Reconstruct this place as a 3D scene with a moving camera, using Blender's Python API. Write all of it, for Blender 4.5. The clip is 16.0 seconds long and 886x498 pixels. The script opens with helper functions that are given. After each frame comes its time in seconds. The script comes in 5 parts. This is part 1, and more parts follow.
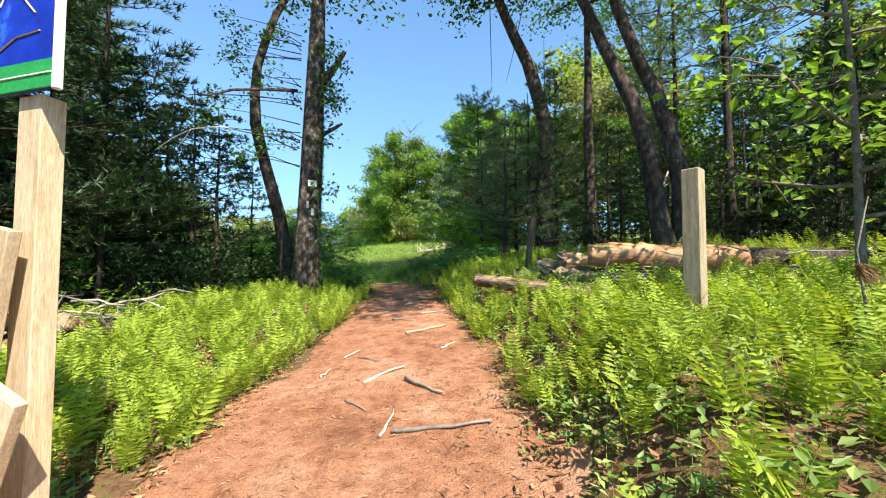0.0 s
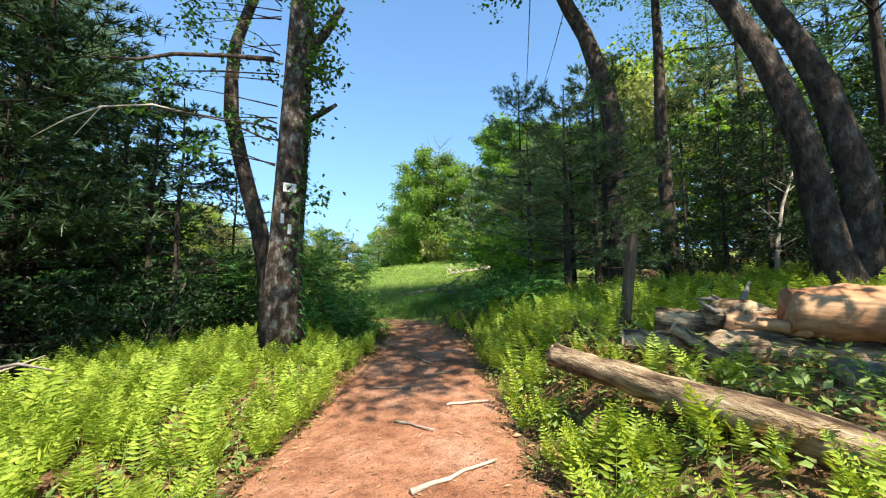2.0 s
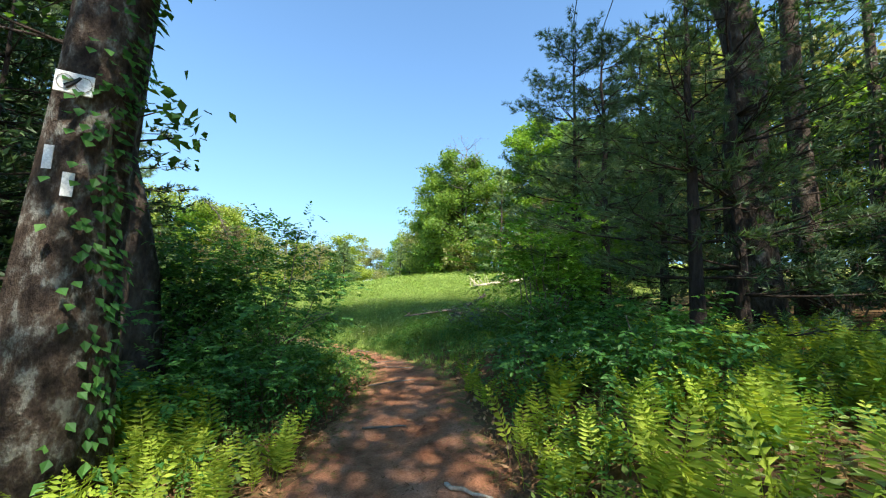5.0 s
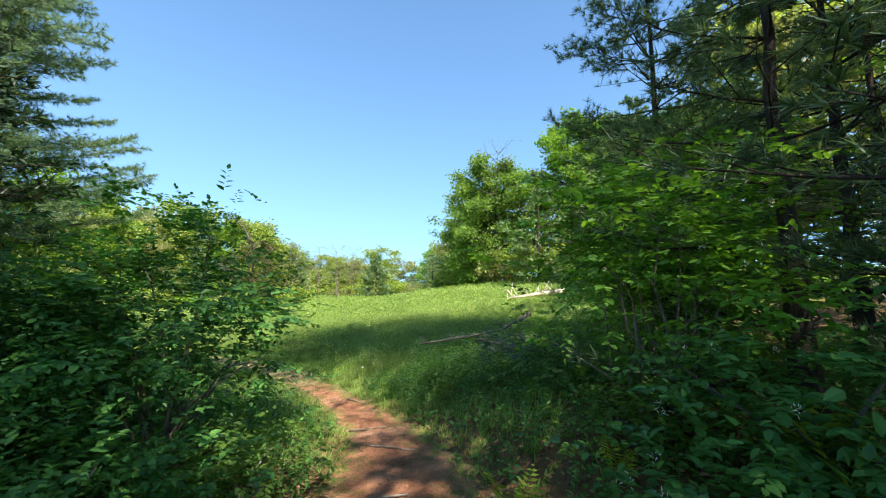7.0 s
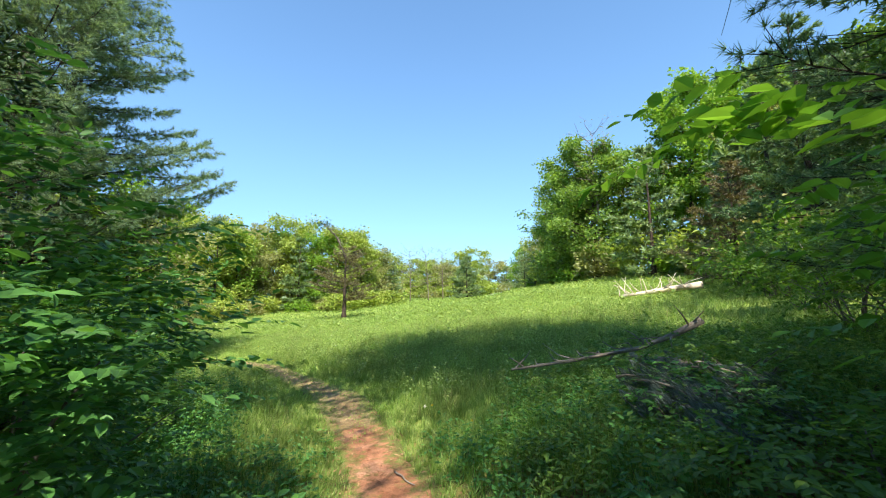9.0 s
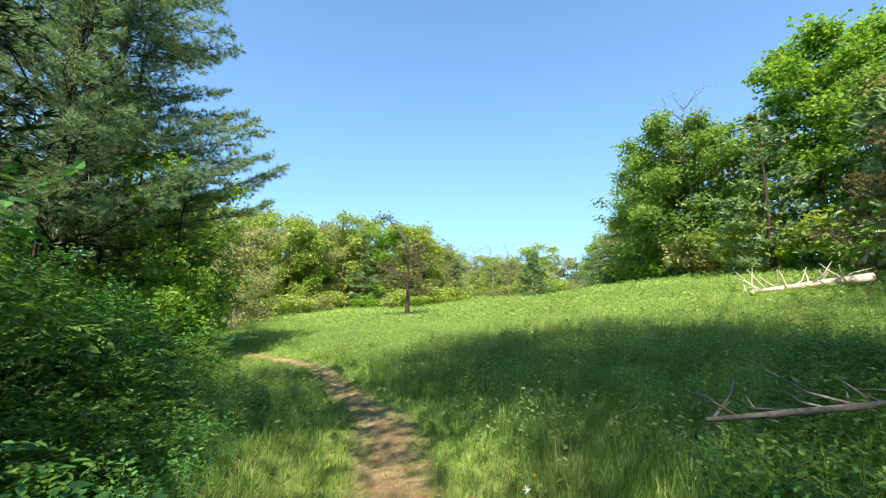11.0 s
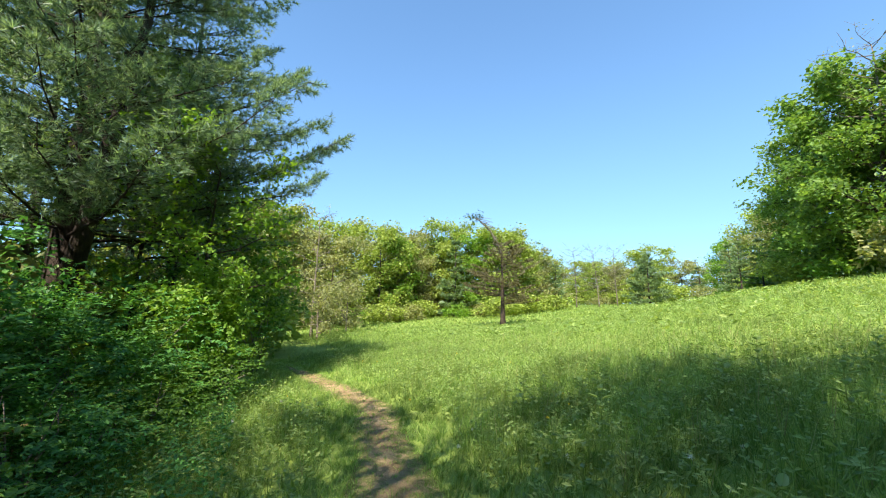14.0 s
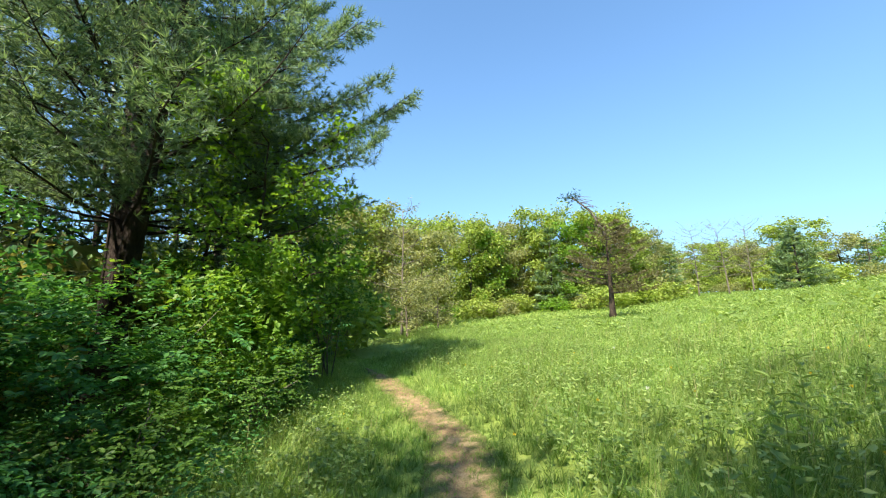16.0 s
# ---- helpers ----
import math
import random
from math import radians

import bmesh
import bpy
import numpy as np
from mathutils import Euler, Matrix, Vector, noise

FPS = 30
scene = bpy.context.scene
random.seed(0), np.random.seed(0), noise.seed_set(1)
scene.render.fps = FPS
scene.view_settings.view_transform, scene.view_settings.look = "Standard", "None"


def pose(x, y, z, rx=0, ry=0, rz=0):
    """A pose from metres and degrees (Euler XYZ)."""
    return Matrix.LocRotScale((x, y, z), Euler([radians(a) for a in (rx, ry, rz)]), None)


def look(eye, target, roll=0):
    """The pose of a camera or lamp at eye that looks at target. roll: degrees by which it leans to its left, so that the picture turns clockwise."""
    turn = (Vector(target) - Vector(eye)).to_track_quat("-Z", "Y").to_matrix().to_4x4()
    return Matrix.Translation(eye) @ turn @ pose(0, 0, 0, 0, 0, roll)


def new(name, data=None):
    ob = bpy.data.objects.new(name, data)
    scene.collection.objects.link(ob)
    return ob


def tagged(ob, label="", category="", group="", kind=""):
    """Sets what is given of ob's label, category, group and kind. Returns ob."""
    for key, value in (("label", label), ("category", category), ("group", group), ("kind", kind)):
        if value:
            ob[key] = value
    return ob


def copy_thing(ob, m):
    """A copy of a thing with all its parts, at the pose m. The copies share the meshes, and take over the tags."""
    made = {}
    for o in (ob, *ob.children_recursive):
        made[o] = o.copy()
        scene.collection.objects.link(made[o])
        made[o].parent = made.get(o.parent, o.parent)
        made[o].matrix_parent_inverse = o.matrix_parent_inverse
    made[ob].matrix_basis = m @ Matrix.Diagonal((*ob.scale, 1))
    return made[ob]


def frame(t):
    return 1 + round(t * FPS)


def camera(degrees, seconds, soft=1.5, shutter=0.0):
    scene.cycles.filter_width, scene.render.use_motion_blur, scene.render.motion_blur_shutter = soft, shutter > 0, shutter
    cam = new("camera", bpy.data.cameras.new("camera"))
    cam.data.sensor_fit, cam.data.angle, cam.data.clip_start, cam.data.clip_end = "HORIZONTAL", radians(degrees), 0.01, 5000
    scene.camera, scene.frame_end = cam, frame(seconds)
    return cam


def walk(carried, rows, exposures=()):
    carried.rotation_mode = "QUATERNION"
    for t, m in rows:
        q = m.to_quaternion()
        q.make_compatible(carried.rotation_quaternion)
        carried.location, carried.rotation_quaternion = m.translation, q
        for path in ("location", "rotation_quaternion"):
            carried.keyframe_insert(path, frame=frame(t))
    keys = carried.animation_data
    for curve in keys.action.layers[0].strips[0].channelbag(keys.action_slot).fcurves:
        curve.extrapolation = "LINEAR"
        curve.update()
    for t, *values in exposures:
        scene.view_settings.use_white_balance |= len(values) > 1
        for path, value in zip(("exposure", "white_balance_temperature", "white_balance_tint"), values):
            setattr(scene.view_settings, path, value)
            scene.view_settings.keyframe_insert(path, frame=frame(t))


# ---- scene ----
cam = camera(98.5, 16.0, soft=1.15)
# seconds, place in metres, tilt, lean and turn in degrees
ROWS = [
    (0.0, 0.081, -0.182, 1.439, 92.61, 0.06, 0.58),
    (0.5, 0.017, 0.512, 1.567, 91.99, 0.41, 10.5),
    (1.0, 0.048, 1.319, 1.688, 92.29, -0.73, 12.41),
    (1.5, -0.015, 2.122, 1.769, 92.89, -1.72, 8.21),
    (2.0, -0.073, 2.958, 1.841, 95.37, 0.01, 5.24),
    (2.5, -0.043, 3.656, 1.919, 95.91, 0.66, 5.79),
    (3.0, -0.18, 4.327, 1.976, 95.68, 1.14, 6.17),
    (3.5, -0.208, 4.989, 1.956, 96.14, 1.81, 6.52),
    (4.0, -0.211, 5.544, 2.064, 96.23, 0.22, 6.34),
    (4.5, -0.272, 6.162, 2.093, 96.14, -1.15, 7.3),
    (4.7, -0.268, 6.433, 2.1, 96.33, -1.6, 8.03),
    (7.0, -0.559, 9.658, 2.263, 98.29, -0.96, 14.16),
    (7.5, -0.693, 10.322, 2.297, 99.07, 0.47, 20.49),
    (8.0, -0.758, 10.91, 2.324, 99.4, 0.84, 23.7),
    (8.5, -0.998, 11.607, 2.313, 99.05, 0.24, 23.68),
    (9.0, -1.311, 12.241, 2.312, 98.36, 0.25, 27.92),
    (9.5, -1.641, 12.7, 2.243, 99.73, -2.4, 30.02),
    (10.0, -2.0, 13.124, 2.232, 98.58, -1.82, 31.91),
    (10.2, -2.118, 13.326, 2.221, 97.91, -1.48, 32.8),
    (12.3, -4.082, 15.664, 2.138, 99.64, 0.1, 42.49),
    (12.5, -4.277, 15.825, 2.145, 99.52, 0.04, 41.91),
    (13.0, -4.781, 16.333, 2.135, 98.57, 0.09, 46.22),
    (13.5, -5.342, 16.793, 2.062, 98.86, -0.49, 49.42),
    (14.0, -5.891, 17.283, 2.005, 99.49, -0.58, 51.07),
    (14.5, -6.34, 17.711, 1.959, 99.68, -0.27, 52.97),
    (15.0, -6.89, 18.05, 1.91, 99.47, 0.51, 57.51),
    (15.5, -7.437, 18.416, 1.863, 99.18, 0.69, 62.7),
    (16.0, -8.003, 18.695, 1.805, 99.12, 1.2, 64.93),
]
walk(cam, [(t, pose(*row)) for t, *row in ROWS], [(0.0, 1.25, 6600, 11), (16.0, 1.25, 6600, 11)])

# ---- light: a clear day, the sun high behind the walker's right shoulder ----
SUN_AZ, SUN_EL = radians(145), radians(53)
TO_SUN = Vector((math.sin(SUN_AZ) * math.cos(SUN_EL), math.cos(SUN_AZ) * math.cos(SUN_EL), math.sin(SUN_EL)))
world = bpy.data.worlds.new("sky")
scene.world = world
world.use_nodes = True
sky = world.node_tree.nodes.new("ShaderNodeTexSky")
sky.sky_type, sky.sun_disc, sky.sun_elevation, sky.sun_rotation = "NISHITA", False, SUN_EL, SUN_AZ
sky.air_density, sky.dust_density, sky.ozone_density = 1.25, 0.0, 0.45
sky.altitude = 800
place, lift, norm = (world.node_tree.nodes.new(k) for k in ("ShaderNodeTexCoord", "ShaderNodeVectorMath", "ShaderNodeVectorMath"))
lift.operation, norm.operation = "MULTIPLY_ADD", "NORMALIZE"
lift.inputs[1].default_value, lift.inputs[2].default_value = (1, 1, 0.62), (0, 0, 0.13)
world.node_tree.links.new(place.outputs["Generated"], lift.inputs[0])
world.node_tree.links.new(lift.outputs[0], norm.inputs[0])
world.node_tree.links.new(norm.outputs[0], sky.inputs["Vector"])
tint = world.node_tree.nodes.new("ShaderNodeMix")
tint.data_type, tint.blend_type = "RGBA", "MULTIPLY"
tint.inputs[0].default_value, tint.inputs[7].default_value = 1.0, (0.74, 0.99, 1.14, 1)
world.node_tree.links.new(sky.outputs[0], tint.inputs[6])
world.node_tree.links.new(tint.outputs[2], world.node_tree.nodes["Background"].inputs[0])
world.node_tree.nodes["Background"].inputs[1].default_value = 0.104
sun = new("sun", bpy.data.lights.new("sun", "SUN"))
sun.data.energy, sun.data.angle, sun.data.color = 4.9, radians(0.53), (1.0, 0.94, 0.82)
sun.matrix_world = look(TO_SUN * 60, (0, 0, 0))


# ---- materials ----
def nodes_of(name, rough=0.8, spec=0.3):
    m = bpy.data.materials.new(name)
    m.use_nodes = True
    n, l = m.node_tree.nodes, m.node_tree.links
    b = n["Principled BSDF"]
    b.inputs["Roughness"].default_value = rough
    b.inputs["Specular IOR Level"].default_value = spec
    return m, n, l, b


def ramp(n, stops):
    r = n.new("ShaderNodeValToRGB")
    while len(r.color_ramp.elements) < len(stops):
        r.color_ramp.elements.new(0.5)
    for e, (p, c) in zip(r.color_ramp.elements, stops):
        e.position, e.color = p, (*c, 1)
    return r


def noise_node(n, l, scale, detail=6, stretch=(1, 1, 1), coord="Object"):
    t, mp, x = n.new("ShaderNodeTexCoord"), n.new("ShaderNodeMapping"), n.new("ShaderNodeTexNoise")
    mp.inputs["Scale"].default_value = stretch
    x.inputs["Scale"].default_value, x.inputs["Detail"].default_value = scale, detail
    x.inputs["Roughness"].default_value = 0.65
    l.new(t.outputs[coord], mp.inputs[0])
    l.new(mp.outputs[0], x.inputs["Vector"])
    return x


def mix_rgb(n, l, a, b, fac, mode="MIX"):
    m = n.new("ShaderNodeMix")
    m.data_type, m.blend_type = "RGBA", mode
    for sock, v in ((m.inputs[0], fac), (m.inputs[6], a), (m.inputs[7], b)):
        if hasattr(v, "is_linked"):
            l.new(v, sock)
        elif isinstance(v, tuple):
            sock.default_value = (*v, 1)
        else:
            sock.default_value = v
    return m.outputs[2]


def bump(n, l, b, height, strength=0.5, dist=0.02):
    u = n.new("ShaderNodeBump")
    u.inputs["Strength"].default_value, u.inputs["Distance"].default_value = strength, dist
    l.new(height, u.inputs["Height"])
    l.new(u.outputs[0], b.inputs["Normal"])


def leaf_mat(name, dark, mid, light, translucent=0.4, rough=0.5, spec=0.35, patch=0.25):
    m, n, l, b = nodes_of(name, rough, spec)
    g = n.new("ShaderNodeNewGeometry")
    r = ramp(n, [(0.0, dark), (0.55, mid), (1.0, light)])
    l.new(g.outputs["Random Per Island"], r.inputs[0])
    x = noise_node(n, l, 0.9, 3)
    r2 = ramp(n, [(0.3, (1 - patch,) * 3), (0.7, (1 + patch,) * 3)])
    l.new(x.outputs[0], r2.inputs[0])
    c = mix_rgb(n, l, r.outputs[0], r2.outputs[0], 1.0, "MULTIPLY")
    l.new(c, b.inputs["Base Color"])
    t, mx = n.new("ShaderNodeBsdfTranslucent"), n.new("ShaderNodeMixShader")
    hue = mix_rgb(n, l, c, (1.0, 0.95, 0.45), 1.0, "MULTIPLY")
    bright = mix_rgb(n, l, hue, (1.5, 1.5, 1.5), 1.0, "MULTIPLY")
    l.new(bright, t.inputs["Color"])
    mx.inputs[0].default_value = translucent
    l.new(b.outputs[0], mx.inputs[1])
    l.new(t.outputs[0], mx.inputs[2])
    l.new(mx.outputs[0], n["Material Output"].inputs[0])
    return m


def rough_mat(name, stops, scale, stretch=(1, 1, 1), fine=40.0, bumps=0.6, dist=0.02, rough=0.9, random=0.15):
    m, n, l, b = nodes_of(name, rough, 0.2)
    a = noise_node(n, l, scale, 8, stretch)
    f = noise_node(n, l, fine, 5, stretch)
    r = ramp(n, stops)
    l.new(a.outputs[0], r.inputs[0])
    r2 = ramp(n, [(0.3, (0.7,) * 3), (0.7, (1.25,) * 3)])
    l.new(f.outputs[0], r2.inputs[0])
    c = mix_rgb(n, l, r.outputs[0], r2.outputs[0], 1.0, "MULTIPLY")
    o = n.new("ShaderNodeObjectInfo")
    r3 = ramp(n, [(0.0, (1 - random,) * 3), (1.0, (1 + random,) * 3)])
    l.new(o.outputs["Random"], r3.inputs[0])
    l.new(mix_rgb(n, l, c, r3.outputs[0], 1.0, "MULTIPLY"), b.inputs["Base Color"])
    h = n.new("ShaderNodeMath")
    l.new(a.outputs[0], h.inputs[0])
    l.new(f.outputs[0], h.inputs[1])
    bump(n, l, b, h.outputs[0], bumps, dist)
    return m


def plain(name, colour, rough=0.6, var=0.12):
    return rough_mat(name, [(0.3, tuple(c * (1 - var) for c in colour)), (0.7, tuple(c * (1 + var) for c in colour))], 6, fine=60, bumps=0.15, dist=0.004, rough=rough, random=0.05)


MAPLE = leaf_mat("sunlit_shrub_leaf", (0.071, 0.149, 0.026), (0.120, 0.231, 0.042), (0.183, 0.312, 0.062), 0.5)
BRIGHT = leaf_mat("bright_leaf", (0.114, 0.228, 0.026), (0.180, 0.323, 0.039), (0.257, 0.399, 0.065), 0.45)
SHRUB = leaf_mat("shrub_leaf", (0.044, 0.136, 0.031), (0.077, 0.217, 0.047), (0.136, 0.321, 0.070), 0.4)
SAPLING = leaf_mat("sapling_leaf", (0.090, 0.226, 0.026), (0.143, 0.323, 0.040), (0.226, 0.450, 0.060), 0.45)
UNDERLEAF = leaf_mat("shaded_understory_leaf", (0.014, 0.037, 0.011), (0.025, 0.061, 0.015), (0.047, 0.093, 0.022), 0.2, 0.5, 0.25)
OAKLEAF = leaf_mat("oak_leaf", (0.046, 0.115, 0.021), (0.081, 0.184, 0.029), (0.138, 0.276, 0.046), 0.35)
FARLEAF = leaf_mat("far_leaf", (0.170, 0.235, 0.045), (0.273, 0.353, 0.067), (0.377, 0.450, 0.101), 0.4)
EDGELEAF = leaf_mat("edge_tree_leaf", (0.095, 0.18, 0.034), (0.155, 0.265, 0.052), (0.235, 0.35, 0.08), 0.45)
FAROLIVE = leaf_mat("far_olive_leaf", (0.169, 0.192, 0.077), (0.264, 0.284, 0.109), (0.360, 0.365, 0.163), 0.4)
NEEDLE = leaf_mat("pine_needle", (0.11, 0.176, 0.083), (0.187, 0.275, 0.127), (0.297, 0.396, 0.187), 0.38, 0.45)
BROADNEEDLE = leaf_mat("broad_pine_needle", (0.085, 0.147, 0.094), (0.154, 0.241, 0.148), (0.274, 0.388, 0.242), 0.45, 0.45)
YOUNGNEEDLE = leaf_mat("young_pine_needle", (0.075, 0.147, 0.061), (0.133, 0.227, 0.096), (0.223, 0.336, 0.156), 0.3, 0.45)
SHADENEEDLE = leaf_mat("shaded_pine_needle", (0.055, 0.109, 0.046), (0.098, 0.169, 0.072), (0.166, 0.250, 0.116), 0.3, 0.45)
DARKNEEDLE = leaf_mat("shade_dark_needle", (0.020, 0.049, 0.019), (0.039, 0.085, 0.029), (0.077, 0.130, 0.044), 0.25, 0.45)
BLUENEEDLE = leaf_mat("wilted_needle", (0.066, 0.096, 0.084), (0.108, 0.144, 0.126), (0.162, 0.198, 0.174), 0.2)
DEADNEEDLE = leaf_mat("dead_needle", (0.16, 0.075, 0.03), (0.24, 0.12, 0.05), (0.3, 0.18, 0.08), 0.25)
BROWNLEAF = leaf_mat("thin_brown_leaf", (0.108, 0.095, 0.047), (0.166, 0.141, 0.072), (0.209, 0.194, 0.102), 0.3)
FERN = leaf_mat("fern_green", (0.185, 0.268, 0.027), (0.291, 0.388, 0.042), (0.407, 0.481, 0.073), 0.4, 0.6, 0.2)
FERNDRY = leaf_mat("dry_fern", (0.16, 0.10, 0.04), (0.26, 0.16, 0.06), (0.34, 0.22, 0.09), 0.2)
GRASS = leaf_mat("grass_blade", (0.124, 0.222, 0.047), (0.239, 0.361, 0.086), (0.417, 0.498, 0.183), 0.4, 0.5, 0.3, 0.38)
SEEDHEAD = leaf_mat("grass_seedhead", (0.25, 0.26, 0.1), (0.34, 0.33, 0.15), (0.42, 0.4, 0.2), 0.3)
WEED = leaf_mat("weed_leaf", (0.123, 0.206, 0.048), (0.227, 0.324, 0.086), (0.370, 0.451, 0.147), 0.4)
LITTER = leaf_mat("dead_litter", (0.16, 0.08, 0.04), (0.3, 0.16, 0.08), (0.42, 0.27, 0.15), 0.05, 0.9, 0.1)
YELLOW = leaf_mat("yellow_petal", (0.6, 0.42, 0.01), (0.7, 0.52, 0.02), (0.8, 0.6, 0.03), 0.2)
FLUFF = leaf_mat("white_fluff", (0.6, 0.6, 0.55), (0.7, 0.7, 0.65), (0.8, 0.8, 0.75), 0.3)
BARK = rough_mat("grey_brown_bark", [(0.35, (0.028, 0.02, 0.015)), (0.52, (0.085, 0.062, 0.046)), (0.60, (0.12, 0.095, 0.075)), (0.68, (0.2, 0.18, 0.145))], 8, (1, 1, 0.45), 26, 1.0, 0.05)
PINEBARK = rough_mat("dark_pine_bark", [(0.35, (0.03, 0.022, 0.018)), (0.6, (0.075, 0.055, 0.042)), (0.8, (0.14, 0.11, 0.09))], 6, (1, 1, 0.3), 30, 1.0, 0.04)
LICHENBARK = rough_mat("lichen_bark", [(0.36, (0.035, 0.024, 0.018)), (0.5, (0.105, 0.075, 0.055)), (0.56, (0.18, 0.155, 0.125)), (0.61, (0.32, 0.31, 0.26))], 10, (1, 1, 0.6), 60, 1.0, 0.05)
TWIG = rough_mat("grey_twig", [(0.3, (0.10, 0.08, 0.06)), (0.7, (0.26, 0.22, 0.17))], 12, (1, 1, 1), 50, 0.4, 0.006)
PEELED = rough_mat("peeled_log_wood", [(0.3, (0.14, 0.055, 0.025)), (0.42, (0.33, 0.14, 0.065)), (0.52, (0.46, 0.235, 0.115)), (0.68, (0.56, 0.36, 0.2))], 4, (0.25, 1, 1), 24, 0.5, 0.015, 0.75)
DEADLOG = rough_mat("weathered_log_wood", [(0.34, (0.035, 0.022, 0.015)), (0.45, (0.15, 0.095, 0.055)), (0.52, (0.36, 0.25, 0.145)), (0.58, (0.47, 0.34, 0.2)), (0.66, (0.57, 0.45, 0.3))], 9, (0.22, 1, 1), 34, 1.0, 0.035)
CUTEND = rough_mat("sawn_log_end", [(0.3, (0.3, 0.2, 0.12)), (0.6, (0.55, 0.43, 0.3)), (0.75, (0.65, 0.53, 0.38))], 9, (1, 1, 1), 60, 0.4, 0.006)
BLEACHED = rough_mat("bleached_wood", [(0.3, (0.36, 0.28, 0.2)), (0.7, (0.68, 0.6, 0.48))], 5, (1, 1, 1), 30, 0.5, 0.01)
GREYWOOD = rough_mat("grey_dead_wood", [(0.3, (0.13, 0.10, 0.08)), (0.7, (0.33, 0.29, 0.24))], 7, (1, 1, 1), 40, 0.6, 0.01)
SHADEPOST = rough_mat("shaded_post_wood", [(0.3, (0.09, 0.06, 0.04)), (0.6, (0.17, 0.12, 0.075)), (0.8, (0.24, 0.18, 0.12))], 6, (5, 5, 0.5), 45, 0.5, 0.006)
LUMBER = rough_mat("pale_lumber", [(0.3, (0.42, 0.3, 0.17)), (0.55, (0.56, 0.43, 0.27)), (0.75, (0.64, 0.52, 0.36))], 5, (6, 6, 0.5), 40, 0.25, 0.004, 0.7)
POSTWOOD = rough_mat("weathered_post_wood", [(0.3, (0.22, 0.16, 0.10)), (0.6, (0.38, 0.31, 0.2)), (0.8, (0.46, 0.4, 0.28))], 6, (5, 5, 0.5), 45, 0.5, 0.006)
WHITEPAINT = plain("white_paint", (0.74, 0.74, 0.7))
BLACKPAINT = plain("black_paint", (0.03, 0.03, 0.03))
SIGNBLUE = rough_mat("map_blue", [(0.35, (0.004, 0.018, 0.26)), (0.6, (0.008, 0.035, 0.42)), (0.66, (0.03, 0.12, 0.5))], 5, fine=14, bumps=0.03, dist=0.001, rough=0.35, random=0)
SIGNGREEN = plain("sign_green", (0.02, 0.28, 0.06), 0.4)
CABLE = plain("cable_black", (0.02, 0.02, 0.022), 0.5)
STONE = rough_mat("pale_stone", [(0.3, (0.4, 0.38, 0.33)), (0.7, (0.6, 0.58, 0.52))], 3, fine=20)


# ---- the lie of the land ----
def soft_limit(v, m):
    a = np.maximum(np.abs(v), 1e-6)
    return np.sign(v) * (a ** -4 + m ** -4.0) ** -0.25


def along(x, y):
    """How far a place lies from the trail's middle line, and the trail's half width there."""
    x, y = np.asarray(x, float), np.asarray(y, float)
    best, wide = np.full(np.broadcast(x, y).shape, 1e9), np.zeros(np.broadcast(x, y).shape)
    for (ax, ay, aw), (bx, by, bw) in zip(TRAIL, TRAIL[1:]):
        ux, uy = bx - ax, by - ay
        s = np.clip(((x - ax) * ux + (y - ay) * uy) / (ux * ux + uy * uy), 0, 1)
        d = np.hypot(x - ax - s * ux, y - ay - s * uy)
        near = d < best
        best, wide = np.where(near, d, best), np.where(near, aw + s * (bw - aw), wide)
    return best, wide


TRAIL = [(-0.6, -14, 1.3), (-0.6, 2.2, 1.3), (-0.65, 4.2, 1.3), (-0.85, 7.0, 1.08), (-1.25, 11.0, 0.88), (-1.85, 13.2, 0.56), (-2.6, 14.35, 0.44), (-4.12, 15.85, 0.4),
         (-6.2, 17.7, 0.52), (-7.3, 18.45, 0.46), (-12.0, 20.7, 0.36), (-17.8, 21.45, 0.36), (-25, 21.8, 0.4), (-33, 22.5, 0.4), (-50, 26, 0.4)]


def land(x, y):
    x, y = np.asarray(x, float), np.asarray(y, float)
    z = 0.072 * np.where(y > 0, soft_limit(y, 130), soft_limit(y, 25)) + 0.083 * np.where(x < 0, soft_limit(x, 21), soft_limit(x, 14))
    z = z - 1.0 / ((1 + np.exp(np.clip((x + 21) / 3, -50, 50))) * (1 + np.exp(np.clip(-(y - 33) / 4, -50, 50))))
    z = z - 0.25 * np.exp(-((x + 8) ** 2 + (y - 18.5) ** 2) / 50)
    z = z + 1.8 / ((1 + np.exp(np.clip(-(x + 22) / 8, -50, 50))) * (1 + np.exp(np.clip(-(y - 44) / 7, -50, 50))))
    d, w = along(x, y)
    right = x > np.interp(y, [-14, 2.2, 7, 11, 14.4], [-0.6, -0.6, -0.85, -1.25, -2.5])
    bank = np.clip((d - w) / np.where(right, 0.9, 1.5), 0, 1)
    bank = bank * bank * (3 - 2 * bank)
    wood = 1 / (1 + np.exp(np.clip((y - 14.5 - 0.25 * x) / 1.2, -50, 50)))
    z = z + bank * (np.where(right, 0.5, 0.36) * wood + 0.22 * (1 - wood) * np.exp(-((x + 0.5) ** 2 / 9 + (y - 17.5) ** 2 / 16)))
    z = z + 0.02 * np.sin(1.7 * x + 0.6 * y) * np.sin(1.3 * y - 0.4 * x) + 0.012 * np.sin(5.1 * x + 1.1) * np.sin(4.3 * y)
    return z


def land1(x, y):
    return float(land(x, y))


# ---- mesh helpers ----
class Geo:
    """Gathers vertices and triangles."""

    def __init__(self):
        self.v, self.t, self.n = [], [], 0

    def add(self, v, t):
